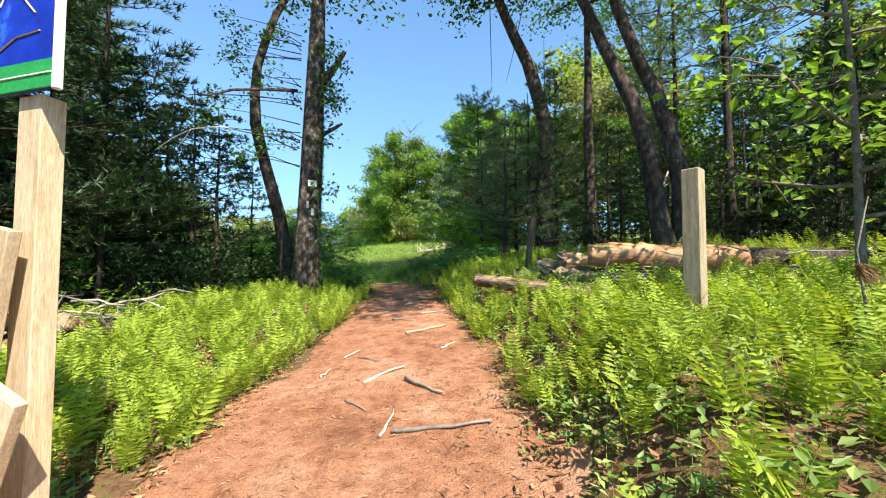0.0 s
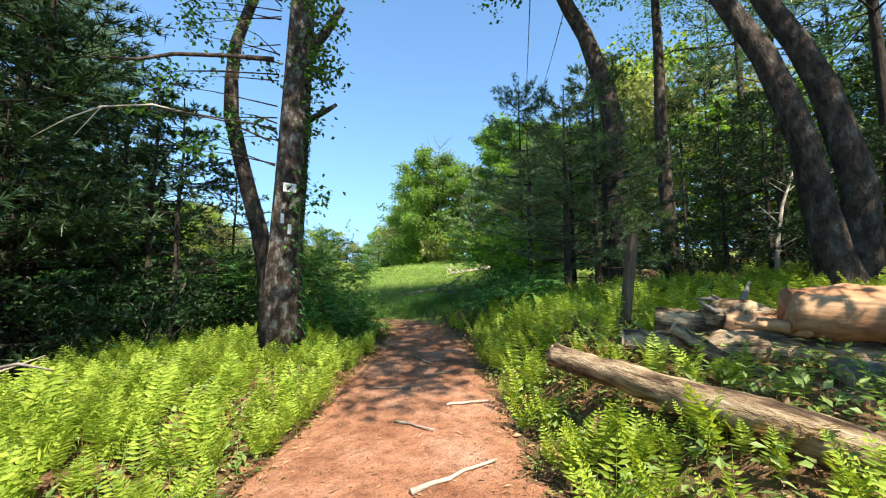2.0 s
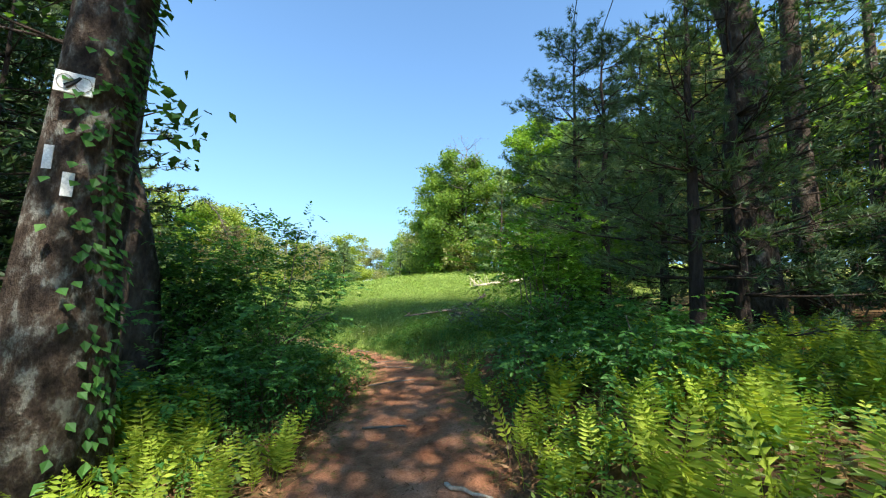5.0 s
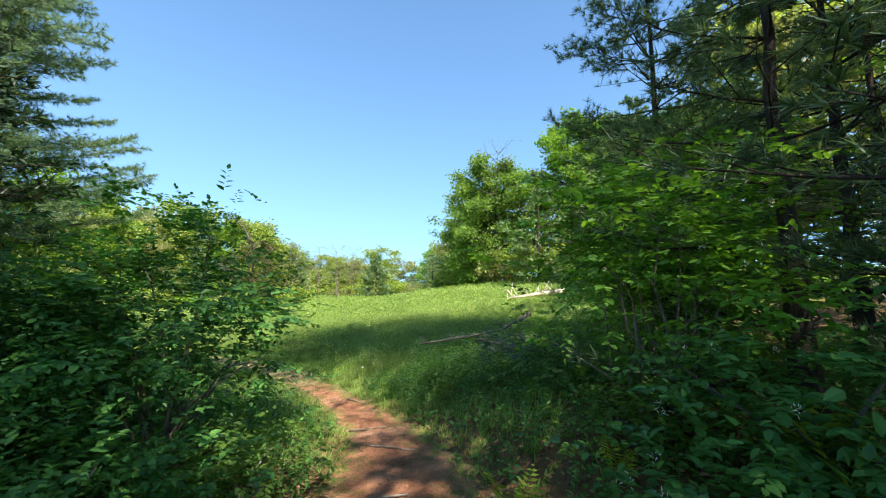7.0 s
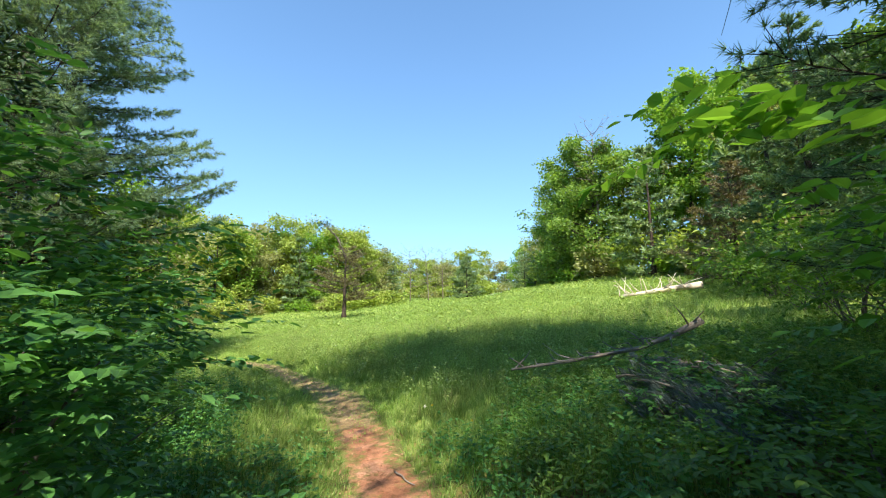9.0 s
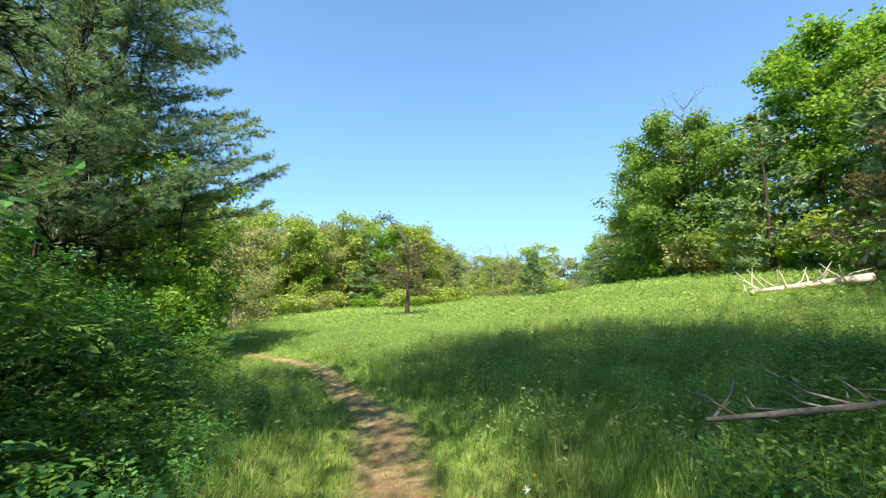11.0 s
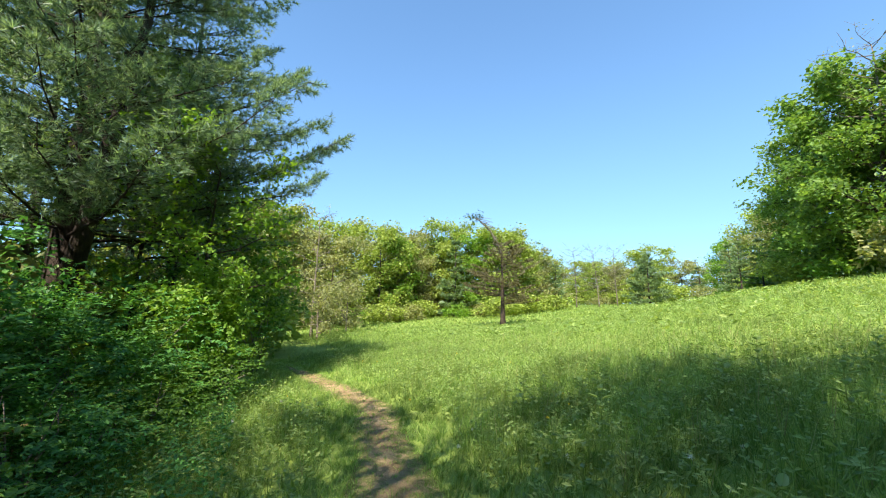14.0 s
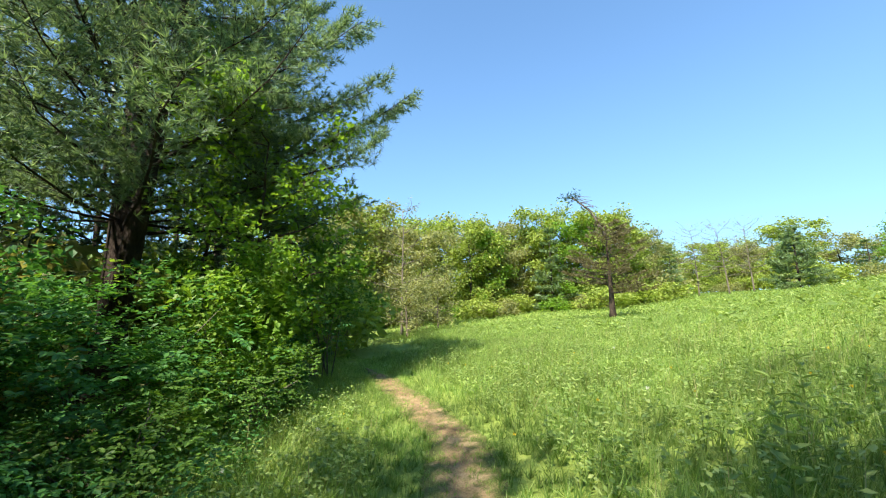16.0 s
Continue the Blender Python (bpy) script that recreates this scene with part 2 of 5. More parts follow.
        self.v.append(np.asarray(v, float).reshape(-1, 3))
        self.t.append(np.asarray(t, int).reshape(-1, 3) + self.n)
        self.n += len(self.v[-1])
        return self

    def mesh(self, name, material, smooth=False):
        me = bpy.data.meshes.new(name)
        v, t = np.concatenate(self.v), np.concatenate(self.t)
        me.vertices.add(len(v))
        me.vertices.foreach_set("co", v.astype(np.float32).ravel())
        me.loops.add(3 * len(t))
        me.loops.foreach_set("vertex_index", t.astype(np.int32).ravel())
        me.polygons.add(len(t))
        me.polygons.foreach_set("loop_start", np.arange(0, 3 * len(t), 3, dtype=np.int32))
        me.polygons.foreach_set("use_smooth", np.full(len(t), smooth))
        me.update(calc_edges=True)
        me.validate()
        me.materials.append(material)
        return me


def part(name, geo, material, parent, label="", smooth=False):
    ob = new(name, geo if isinstance(geo, bpy.types.Mesh) else geo.mesh(name, material, smooth))
    ob.parent = parent
    return tagged(ob, label)


def thing(name, at, label, category, group="", kind="", turn=0.0):
    ob = new(name)
    ob.matrix_basis = pose(*at, 0, 0, turn)
    return tagged(ob, label, category, group, kind)


def bm_geo(bm):
    g = Geo()
    bmesh.ops.triangulate(bm, faces=bm.faces)
    bm.verts.index_update()
    g.add([v.co[:] for v in bm.verts], [[v.index for v in f.verts] for f in bm.faces])
    bm.free()
    return g


def box(size, m=Matrix(), bevel=0.004):
    bm = bmesh.new()
    bmesh.ops.create_cube(bm, size=1.0, matrix=Matrix.Diagonal((*size, 1)))
    if bevel:
        bmesh.ops.bevel(bm, geom=bm.edges[:], offset=bevel, segments=1, affect="EDGES")
    bmesh.ops.transform(bm, matrix=m, verts=bm.verts)
    return bm_geo(bm)


def unit(v):
    return v / np.maximum(np.linalg.norm(v, axis=-1, keepdims=True), 1e-9)


def tube(pts, radii, sides=7, rng=None, rough=0.0, capped=True):
    pts, radii = np.asarray(pts, float), np.asarray(radii, float)
    n = len(pts)
    tan = unit(np.gradient(pts, axis=0))
    ref = np.array([1.0, 0, 0]) if abs(tan[0][0]) < 0.8 else np.array([0, 1.0, 0])
    a = unit(np.cross(tan, ref))
    b = np.cross(tan, a)
    ang = np.arange(sides) * 2 * math.pi / sides
    r = radii[:, None] * np.ones((1, sides))
    if rng is not None and rough:
        r = r * (1 + rough * rng.normal(size=(n, sides)))
    v = pts[:, None, :] + r[..., None] * (a[:, None, :] * np.cos(ang)[None, :, None] + b[:, None, :] * np.sin(ang)[None, :, None])
    i, j = np.meshgrid(np.arange(n - 1), np.arange(sides), indexing="ij")
    k = (j + 1) % sides
    p, q, s, u = i * sides + j, i * sides + k, (i + 1) * sides + k, (i + 1) * sides + j
    t = np.concatenate([np.stack([p, q, s], -1).reshape(-1, 3), np.stack([p, s, u], -1).reshape(-1, 3)])
    v = v.reshape(-1, 3)
    if capped:
        v = np.concatenate([v, pts[:1], pts[-1:]])
        c0, c1 = n * sides, n * sides + 1
        jj = np.arange(sides)
        kk = (jj + 1) % sides
        e = (n - 1) * sides
        t = np.concatenate([t, np.stack([np.full(sides, c0), kk, jj], -1), np.stack([np.full(sides, c1), e + jj, e + kk], -1)])
    return v, t


def leaves(p, axis, normal, length, width, fold=0.12):
    """Folded leaf blades: base, two sides and tip."""
    axis = unit(axis)
    side = unit(np.cross(axis, normal))
    up = np.cross(side, axis)
    length, width = np.broadcast_to(length, len(p))[:, None], np.broadcast_to(width, len(p))[:, None]
    mid = p + axis * length * 0.42 + up * width * fold
    v = np.stack([p, mid + side * width / 2, p + axis * length - up * width * fold, mid - side * width / 2], 1).reshape(-1, 3)
    k = np.arange(len(p))[:, None] * 4
    return v, np.concatenate([k + [[0, 1, 2]], k + [[0, 2, 3]]])


def round_leaves(p, axis, normal, length, width, fold=0.12):
    """Folded leaf blades with a rounder, six-cornered outline."""
    axis = unit(axis)
    side = unit(np.cross(axis, normal))
    up = np.cross(side, axis)
    length, width = np.broadcast_to(length, len(p))[:, None], np.broadcast_to(width, len(p))[:, None]
    low = p + axis * length * 0.28 + up * width * fold
    high = p + axis * length * 0.66 + up * width * fold * 0.6
    v = np.stack([p, low + side * width * 0.48, high + side * width * 0.4, p + axis * length - up * width * fold, high - side * width * 0.4, low - side * width * 0.48], 1).reshape(-1, 3)
    k = np.arange(len(p))[:, None] * 6
    return v, np.concatenate([k + [[0, 1, 2]], k + [[0, 2, 3]], k + [[0, 3, 4]], k + [[0, 4, 5]]])


def spikes(p, axis, length, width, rng, count, spread):
    """Tufts of thin needles or blades."""
    n = len(p)
    base = np.repeat(p, count, 0)
    d = unit(np.repeat(unit(axis), count, 0) + spread * rng.normal(size=(n * count, 3)))
    side = unit(np.cross(d, rng.normal(size=d.shape)))
    ln = np.repeat(np.broadcast_to(length, n), count)[:, None] * rng.uniform(0.7, 1.1, (n * count, 1))
    v = np.stack([base - side * width / 2, base + side * width / 2, base + d * ln], 1).reshape(-1, 3)
    return v, np.arange(3 * n * count).reshape(-1, 3)


def random_leaves(rng, p, size, upright=0.9, droop=0.25, blade=None):
    n = len(p)
    ax = rng.normal(size=(n, 3)) * [1, 1, 0.5] - [0, 0, droop]
    nm = rng.normal(size=(n, 3)) * 0.7 + [0, 0, upright]
    ln = size * rng.uniform(0.6, 1.25, n)
    return (blade or leaves)(p, ax, nm, ln, ln * rng.uniform(0.5, 0.75, n))


def sprays(rng, at, out, n, leaf, blade):
    """Leafy sprigs: short shoots with leaves set to both sides in flat layers."""
    m = max(1, n // 9)
    k = rng.integers(0, len(at), m)
    d = unit(out[k] * 0.8 + rng.normal(size=(m, 3)) * [0.8, 0.8, 0.3])
    ln = leaf * rng.uniform(2.2, 4.2, (m, 1))
    base = at[k] + rng.normal(size=(m, 3)) * leaf * [1.5, 1.5, 1.0]
    side = unit(np.cross(d, [0, 0, 1.0]) + 1e-6)
    f = np.linspace(0.1, 1, 9)
    sg = np.array([1, -1, 1, -1, 1, -1, 1, -1, 0.0])
    p = base[:, None] + d[:, None] * (f[None, :, None] * ln[:, None]) - np.array([0, 0, 0.12]) * (f[None, :, None] ** 2 * ln[:, None])
    ax = d[:, None] * 0.6 + side[:, None] * sg[None, :, None] + rng.normal(size=(m, 9, 3)) * 0.22 - [0, 0, 0.18]
    nm = np.array([0, 0, 1.0]) + d[:, None] * 0.25 + rng.normal(size=(m, 9, 3)) * 0.3
    size = (leaf * rng.uniform(0.65, 1.2, (m, 9)) * (1.05 - 0.3 * f[None])).ravel()
    return blade(p.reshape(-1, 3), ax.reshape(-1, 3), nm.reshape(-1, 3), size, size * 0.58)


# ---- growing plants ----
def broadleaf(name, seed, H, r, z0, R, limbs, n_leaf, leaf, leafmat, bark, at=(0, 0, 0), label="", group="", lean=(0, 0), clump=0.5, turn=0.0, bare=0.0, sides=9, spine=None):
    """A broad-leaved tree: trunk, limbs with twigs, and a crown of leaf clumps."""
    rng = np.random.default_rng(seed)
    tree = thing(name, at, label, "tree", group, turn=turn)
    s = np.linspace(0, 1, 11)
    px = lean[0] * s ** 1.4 * H + rng.normal(size=11).cumsum() * 0.012 * H * s * 0.5
    py = lean[1] * s ** 1.4 * H + rng.normal(size=11).cumsum() * 0.012 * H * s * 0.5
    tp = np.stack([px, py, s * H * 0.92 - 0.15], -1)
    if spine is not None:
        sp = np.array([(0, 0, -0.15)] + [(q[0] - at[0], q[1] - at[1], q[2] - at[2]) for q in spine])
        s = np.linspace(0, 1, 17)
        H = sp[-1, 2] / 0.92
        zz = -0.15 + s * (sp[-1, 2] + 0.15)
        tp = np.stack([np.interp(zz, sp[:, 2], sp[:, 0]), np.interp(zz, sp[:, 2], sp[:, 1]), zz], -1)
        tp[1:-1] = (tp[:-2] + 2 * tp[1:-1] + tp[2:]) / 4
        tp[1:, :2] += rng.normal(size=(16, 2)) * 0.025
    tr = r * (1 - 0.86 * s) * (1 + 0.4 * np.exp(-s * H / 0.5)) + 0.008
    part("trunk", Geo().add(*tube(tp, tr, sides, rng, 0.05)), bark, tree, smooth=True)
    tips, weights, wood = [], [], Geo()
    for i in range(limbs):
        q = z0 / H + (0.97 - z0 / H) * ((i + rng.uniform(0.1, 0.9)) / limbs)
        k = (q - z0 / H) / max(1 - z0 / H, 1e-3)
        prof = math.sqrt(max(0.05, 1 - ((k - 0.38) / 0.66) ** 2))
        ln = R * prof * rng.uniform(0.75, 1.15)
        az = i * 2.4 + rng.uniform(-0.5, 0.5)
        out = np.array([math.cos(az), math.sin(az), 0])
        rise = 0.25 + 0.75 * k
        u = np.linspace(0, 1, 6)[:, None]
        st = np.array([np.interp(q, s * 0.92, tp[:, c]) for c in range(3)])
        lp = st + out * u * ln + np.array([0, 0, 1]) * (u ** 1.3) * ln * rise * 0.7 + rng.normal(size=(6, 3)) * 0.05 * ln * u
        lr = np.interp(q, s, tr) * 0.55 * (1 - 0.85 * u[:, 0]) + 0.006
        lim = Geo().add(*tube(lp, lr, 6, rng, 0.05))
        for w in range(6):
            a = rng.uniform(0.3, 1)
            b0 = np.array([np.interp(a, u[:, 0], lp[:, c]) for c in range(3)])
            d = unit(out * 0.5 + rng.normal(size=3) * [0.8, 0.8, 0.5] + [0, 0, 0.3])
            tl = ln * rng.uniform(0.2, 0.42)
            tw = b0 + d * np.linspace(0, 1, 4)[:, None] * tl + rng.normal(size=(4, 3)) * 0.03 * tl
            wood.add(*tube(tw, np.linspace(lr[3] * 0.5 + 0.004, 0.004, 4), 4, capped=False))
            tips += [tw[1], tw[2], tw[3], tw[3]]
        tips += [lp[3], lp[4], lp[5]]
        part("limb", lim, bark, tree, smooth=True)
    tagged(part("twig_mass", wood, bark, tree, smooth=True), kind="stuff")
    tips = np.array(tips)
    tips = tips[rng.random(len(tips)) > bare]
    c = tips[rng.integers(0, len(tips), n_leaf)]
    p = c + np.clip(rng.normal(size=(n_leaf, 3)), -1.5, 1.5) * clump * [1, 1, 0.62]
    part("crown", Geo().add(*random_leaves(rng, p, leaf)), leafmat, tree)
    return tree


def pine(name, seed, H, r, z0, R, at=(0, 0, 0), label="", group="", needle=0.13, width=0.02, tufts=5, per=10, whorl=0.55, leafmat=None, lean=(0, 0), taper=0.7, turn=0.0, up=0.25, dead=0.0, arms=5, singly=False, extra=(), twigs=3.6, fluff=0.6):
    """A conifer: straight trunk, whorled boughs in layers, tufts of needles. extra: boughs by height, bearing in degrees, length and rise."""
    rng = np.random.default_rng(seed)
    tree = thing(name, at, label, "tree", group, turn=turn)
    s = np.linspace(0, 1, 10)
    tp = np.stack([lean[0] * H * s ** 1.3 + rng.normal(size=10) * 0.02 * s, lean[1] * H * s ** 1.3 + rng.normal(size=10) * 0.02 * s, s * H - 0.15], -1)
    tr = r * (1 - 0.93 * s) * (1 + 0.5 * np.exp(-s * H / 0.3)) + 0.006
    part("trunk", Geo().add(*tube(tp, tr, 9, rng, 0.05)), PINEBARK, tree, smooth=True)
    boughs, z = [(q[0], radians(q[1]), q[2], q[3]) for q in extra], z0
    while z < H * 0.985:
        k = (z - z0) / (H - z0)
        for a in range(arms):
            if rng.random() >= 0.14 + dead:
                ln = (R * (1 - k) ** taper * rng.uniform(0.6, 1.15) + 0.25) * (0.8 + 0.2 * min(1, k * 5))
                boughs.append((z, rng.uniform(0, 2 * math.pi), ln, up * (0.3 + k) - 0.10 * (1 - k)))
        z += whorl * rng.uniform(0.7, 1.3)
    mass, pos, axs = Geo(), [], []
    for z, az, ln, rise in boughs:
        out = np.array([math.cos(az), math.sin(az), 0])
        u = np.linspace(0, 1, 6)[:, None]
        st = np.array([np.interp(z / H, s, tp[:, c]) for c in range(3)])
        bp = st + out * u * ln + np.array([0, 0, 1]) * (rise * u + 0.14 * u ** 2.5) * ln + rng.normal(size=(6, 3)) * 0.02 * ln * u
        tb = tube(bp, (0.006 + 0.0075 * ln) * (1 - 0.85 * u[:, 0]), 5)
        if singly:
            part("bough", Geo().add(*tb), PINEBARK, tree, smooth=True)
        else:
            mass.add(*tb)
        side = np.array([-out[1], out[0], 0])
        m = max(4, int(ln * twigs))
        for w in range(m):
            q = 0.22 + 0.78 * (w + rng.random()) / m
            b0 = np.array([np.interp(q, u[:, 0], bp[:, c]) for c in range(3)])
            sl = (1.2 - q) * min(ln, 3.2) * 0.42 * rng.uniform(0.6, 1.2) + 0.15
            d = unit(out * 0.7 + side * rng.choice([-1, 1]) * rng.uniform(0.4, 1) + [0, 0, rng.uniform(0.0, 0.3)])
            f = np.linspace(0.2, 1, tufts)[:, None]
            tp2 = b0 + d * f * sl + np.array([0, 0, 0.12]) * f ** 2 * sl + rng.normal(size=(tufts, 3)) * 0.04
            pos.append(tp2)
            axs.append(np.repeat((d + [0, 0, 0.3])[None], tufts, 0))
            mass.add(*tube(np.stack([b0, tp2[-1]]), [0.007, 0.003], 3, capped=False))
    tagged(part("twig_mass", mass, PINEBARK, tree, smooth=True), kind="stuff")
    pos, axs = np.concatenate(pos), np.concatenate(axs)
    part("crown", Geo().add(*spikes(pos, axs, needle, width, rng, per, fluff)), leafmat or NEEDLE, tree)
    return tree


def shrub(name, seed, R, H, n_leaf, leaf, leafmat, at, label, group="", stems=14, clumps=70, clump=0.16, low=0.1, hollow=0.5):
    """A many-stemmed bush with its leaves in clumps towards the outside."""
    rng = np.random.default_rng(seed)
    bush = thing(name, at, label, "bush", group)
    cl = []
    for i in range(clumps):
        d = unit(rng.normal(size=3) * [1, 1, 0.9])
        q = rng.uniform(hollow, 1.05)
        cl.append([d[0] * R * q, d[1] * R * q, H * (low + (1 - low) * (0.5 + 0.5 * d[2] * q))])
    cl = np.array(cl)
    cl[:, :2] *= (1 + 0.15 * np.clip(rng.normal(size=(clumps, 1)), -1.5, 1.0))
    for i in range(stems):
        b = np.array([*(rng.normal(size=2) * 0.12 * R), -0.1])
        e = cl[rng.integers(clumps)]
        u = np.linspace(0, 1, 5)[:, None]
        sp = b + (e - b) * u + np.array([0, 0, 0.25 * H]) * u * (1 - u) + rng.normal(size=(5, 3)) * 0.04 * R
        part("stem", Geo().add(*tube(sp, np.linspace(0.018, 0.004, 5), 5)), TWIG, bush, smooth=True)
    if leaf < 0.095:
        knots = cl[rng.integers(0, clumps, 3 * clumps)] + rng.normal(size=(3 * clumps, 3)) * clump * [0.9, 0.9, 0.5]
        knots[:, 2] = np.maximum(knots[:, 2], 0.06)
        part("foliage", Geo().add(*sprays(rng, knots, unit((knots - [0, 0, 0.45 * H]) / [R, R, H]), n_leaf, leaf, round_leaves)), leafmat, bush)
        return bush
    p = cl[rng.integers(0, clumps, n_leaf)] + np.clip(rng.normal(size=(n_leaf, 3)), -1.5, 1.5) * clump * [1, 1, 0.7]
    p[:, 2] = np.maximum(p[:, 2], 0.03)
    part("foliage", Geo().add(*random_leaves(rng, p, leaf)), leafmat, bush)
    return bush


def on_land(x, y, dz=0.0):
    return (x, y, land1(x, y) + dz)


# ---- ground ----
def ground_mat():
    m, n, l, b = nodes_of("ground_soil_and_grass", 0.95, 0.1)
    at = n.new("ShaderNodeAttribute")
    at.attribute_name = "meadow"
    a, f = noise_node(n, l, 0.6, 8), noise_node(n, l, 14, 6)
    soil = ramp(n, [(0.3, (0.07, 0.04, 0.022)), (0.5, (0.17, 0.095, 0.05)), (0.7, (0.10, 0.12, 0.03))])
    l.new(f.outputs[0], soil.inputs[0])
    sward = ramp(n, [(0.3, (0.15, 0.21, 0.04)), (0.55, (0.24, 0.31, 0.065)), (0.75, (0.34, 0.38, 0.11))])
    mixed = n.new("ShaderNodeMath")
    mixed.operation = "MULTIPLY_ADD"
    mixed.inputs[1].default_value = 0.55
    l.new(f.outputs[0], mixed.inputs[0])
    half = n.new("ShaderNodeMath")
    half.operation = "MULTIPLY"
    half.inputs[1].default_value = 0.45
    l.new(a.outputs[0], half.inputs[0])
    l.new(half.outputs[0], mixed.inputs[2])
    l.new(mixed.outputs[0], sward.inputs[0])
    l.new(mix_rgb(n, l, soil.outputs[0], sward.outputs[0], at.outputs["Fac"]), b.inputs["Base Color"])
    bump(n, l, b, f.outputs[0], 0.8, 0.06)
    return m


def is_meadow(x, y):
    """1 out in the open meadow, 0 under the trees."""
    edge = np.where(x > -3, 15.5 + 0.9 * np.maximum(x + 3, 0), 15.5 - 0.1 * (x + 3))
    edge = np.where(x < -12, 17.6 - 0.12 * (x + 12), edge)
    return 1 / (1 + np.exp(np.clip(-(y - edge) / 0.7, -50, 50)))


def grid_axis(fine0, fine1, step, far):
    inner = np.arange(fine0, fine1, step)
    out = np.cumsum(np.geomspace(step * 1.3, far * 0.25, 26))
    return np.concatenate([fine0 - out[::-1], inner, fine1 + out])


gx, gy = grid_axis(-19, 7, 0.19, 1500), grid_axis(-2, 29, 0.19, 1500)
X, Y = np.meshgrid(gx, gy, indexing="ij")
Z = land(X, Y)
i, j = np.meshgrid(np.arange(len(gx) - 1), np.arange(len(gy) - 1), indexing="ij")
c = i * len(gy) + j
quads = np.concatenate([np.stack([c, c + len(gy), c + len(gy) + 1], -1).reshape(-1, 3), np.stack([c, c + len(gy) + 1, c + 1], -1).reshape(-1, 3)])
ground = new("ground", Geo().add(np.stack([X, Y, Z], -1).reshape(-1, 3), quads).mesh("ground", ground_mat(), True))
tagged(ground, "rolling ground of forest soil passing into green meadow", "ground", kind="structure")
mask = ground.data.attributes.new("meadow", "FLOAT", "POINT")
mask.data.foreach_set("value", is_meadow(X, Y).astype(np.float32).ravel())


def trail_points(step):
    pts = np.array(TRAIL)
    seg = np.concatenate([[0], np.cumsum(np.hypot(*np.diff(pts[:, :2], axis=0).T))])
    s = np.arange(0, seg[-1], step)
    q = np.stack([np.interp(s, seg, pts[:, k]) for k in range(3)], -1)
    k = np.ones(9) / 9
    sm = np.stack([np.convolve(np.pad(q[:, a], 4, mode="edge"), k, "valid") for a in range(3)], -1)
    return sm, s


def dirt_mat(name, low, mid, high):
    m, n, l, b = nodes_of(name, 0.95, 0.1)
    a, f, g = noise_node(n, l, 1.6, 8), noise_node(n, l, 9, 7), noise_node(n, l, 70, 4)
    r = ramp(n, [(0.3, low), (0.5, mid), (0.7, high)])
    l.new(a.outputs[0], r.inputs[0])
    r2 = ramp(n, [(0.3, (0.62, 0.58, 0.55)), (0.52, (1.0, 1.0, 1.0)), (0.72, (1.22, 1.2, 1.15))])
    l.new(f.outputs[0], r2.inputs[0])
    r3 = ramp(n, [(0.35, (0.75,) * 3), (0.65, (1.2,) * 3)])
    l.new(g.outputs[0], r3.inputs[0])
    c1 = mix_rgb(n, l, r.outputs[0], r2.outputs[0], 1.0, "MULTIPLY")
    c1 = mix_rgb(n, l, c1, r3.outputs[0], 1.0, "MULTIPLY")
    turf = ramp(n, [(0.35, (0.11, 0.15, 0.035)), (0.55, (0.2, 0.21, 0.06)), (0.7, (0.33, 0.27, 0.12))])
    l.new(g.outputs[0], turf.inputs[0])
    at, q = n.new("ShaderNodeAttribute"), n.new("ShaderNodeMath")
    at.attribute_name, q.operation = "wear", "MULTIPLY_ADD"
    q.inputs[1].default_value = 2.4
    l.new(f.outputs[0], q.inputs[0])
    l.new(at.outputs["Fac"], q.inputs[2])
    bare = ramp(n, [(0.72, (0,) * 3), (0.98, (1,) * 3)])
    lower = n.new("ShaderNodeMath")
    lower.operation, lower.inputs[1].default_value = "MULTIPLY", 0.5
    l.new(q.outputs[0], lower.inputs[0])
    l.new(lower.outputs[0], bare.inputs[0])
    l.new(mix_rgb(n, l, turf.outputs[0], c1, bare.outputs[0]), b.inputs["Base Color"])
    h = n.new("ShaderNodeMath")
    l.new(f.outputs[0], h.inputs[0])
    l.new(g.outputs[0], h.inputs[1])
    bump(n, l, b, h.outputs[0], 0.9, 0.03)
    return m


DIRT = dirt_mat("red_dirt_with_needles", (0.23, 0.095, 0.05), (0.43, 0.2, 0.112), (0.54, 0.3, 0.195))
tp, ts = trail_points(0.12)
keep = tp[:, 0] > -19.5
tp, ts = tp[keep], ts[keep]
tn = unit(np.gradient(tp[:, :2], axis=0))
tn = np.stack([-tn[:, 1], tn[:, 0]], -1)
lat = np.linspace(-1, 1, 15)
rng = np.random.default_rng(5)
wl = tp[:, 2] * (1.06 + 0.16 * np.sin(ts * 1.9) * np.sin(ts * 0.7 + 1) + 0.035 * np.convolve(rng.normal(size=len(ts)), np.ones(3) / 1.7, "same"))
wr = tp[:, 2] * (1.06 + 0.16 * np.sin(ts * 1.5 + 2) * np.sin(ts * 0.9) + 0.035 * np.convolve(rng.normal(size=len(ts)), np.ones(3) / 1.7, "same"))
fade = np.clip((tp[:, 0] + 19.5) / 3, 0.1, 1) * np.interp(tp[:, 0], [-9, -5], [0.95, 1.1])
off = np.where(lat[None] < 0, lat[None] * wr[:, None], lat[None] * wl[:, None]) * fade[:, None]
P = tp[:, None, :2] + tn[:, None] * off[..., None]
pz = land(P[..., 0], P[..., 1]) + 0.022 - 0.05 * np.abs(lat[None]) ** 6 + 0.006 * rng.normal(size=P.shape[:2])
verts = np.concatenate([P, pz[..., None]], -1)
split = int(np.argmax(tp[:, 0] < -5.0))
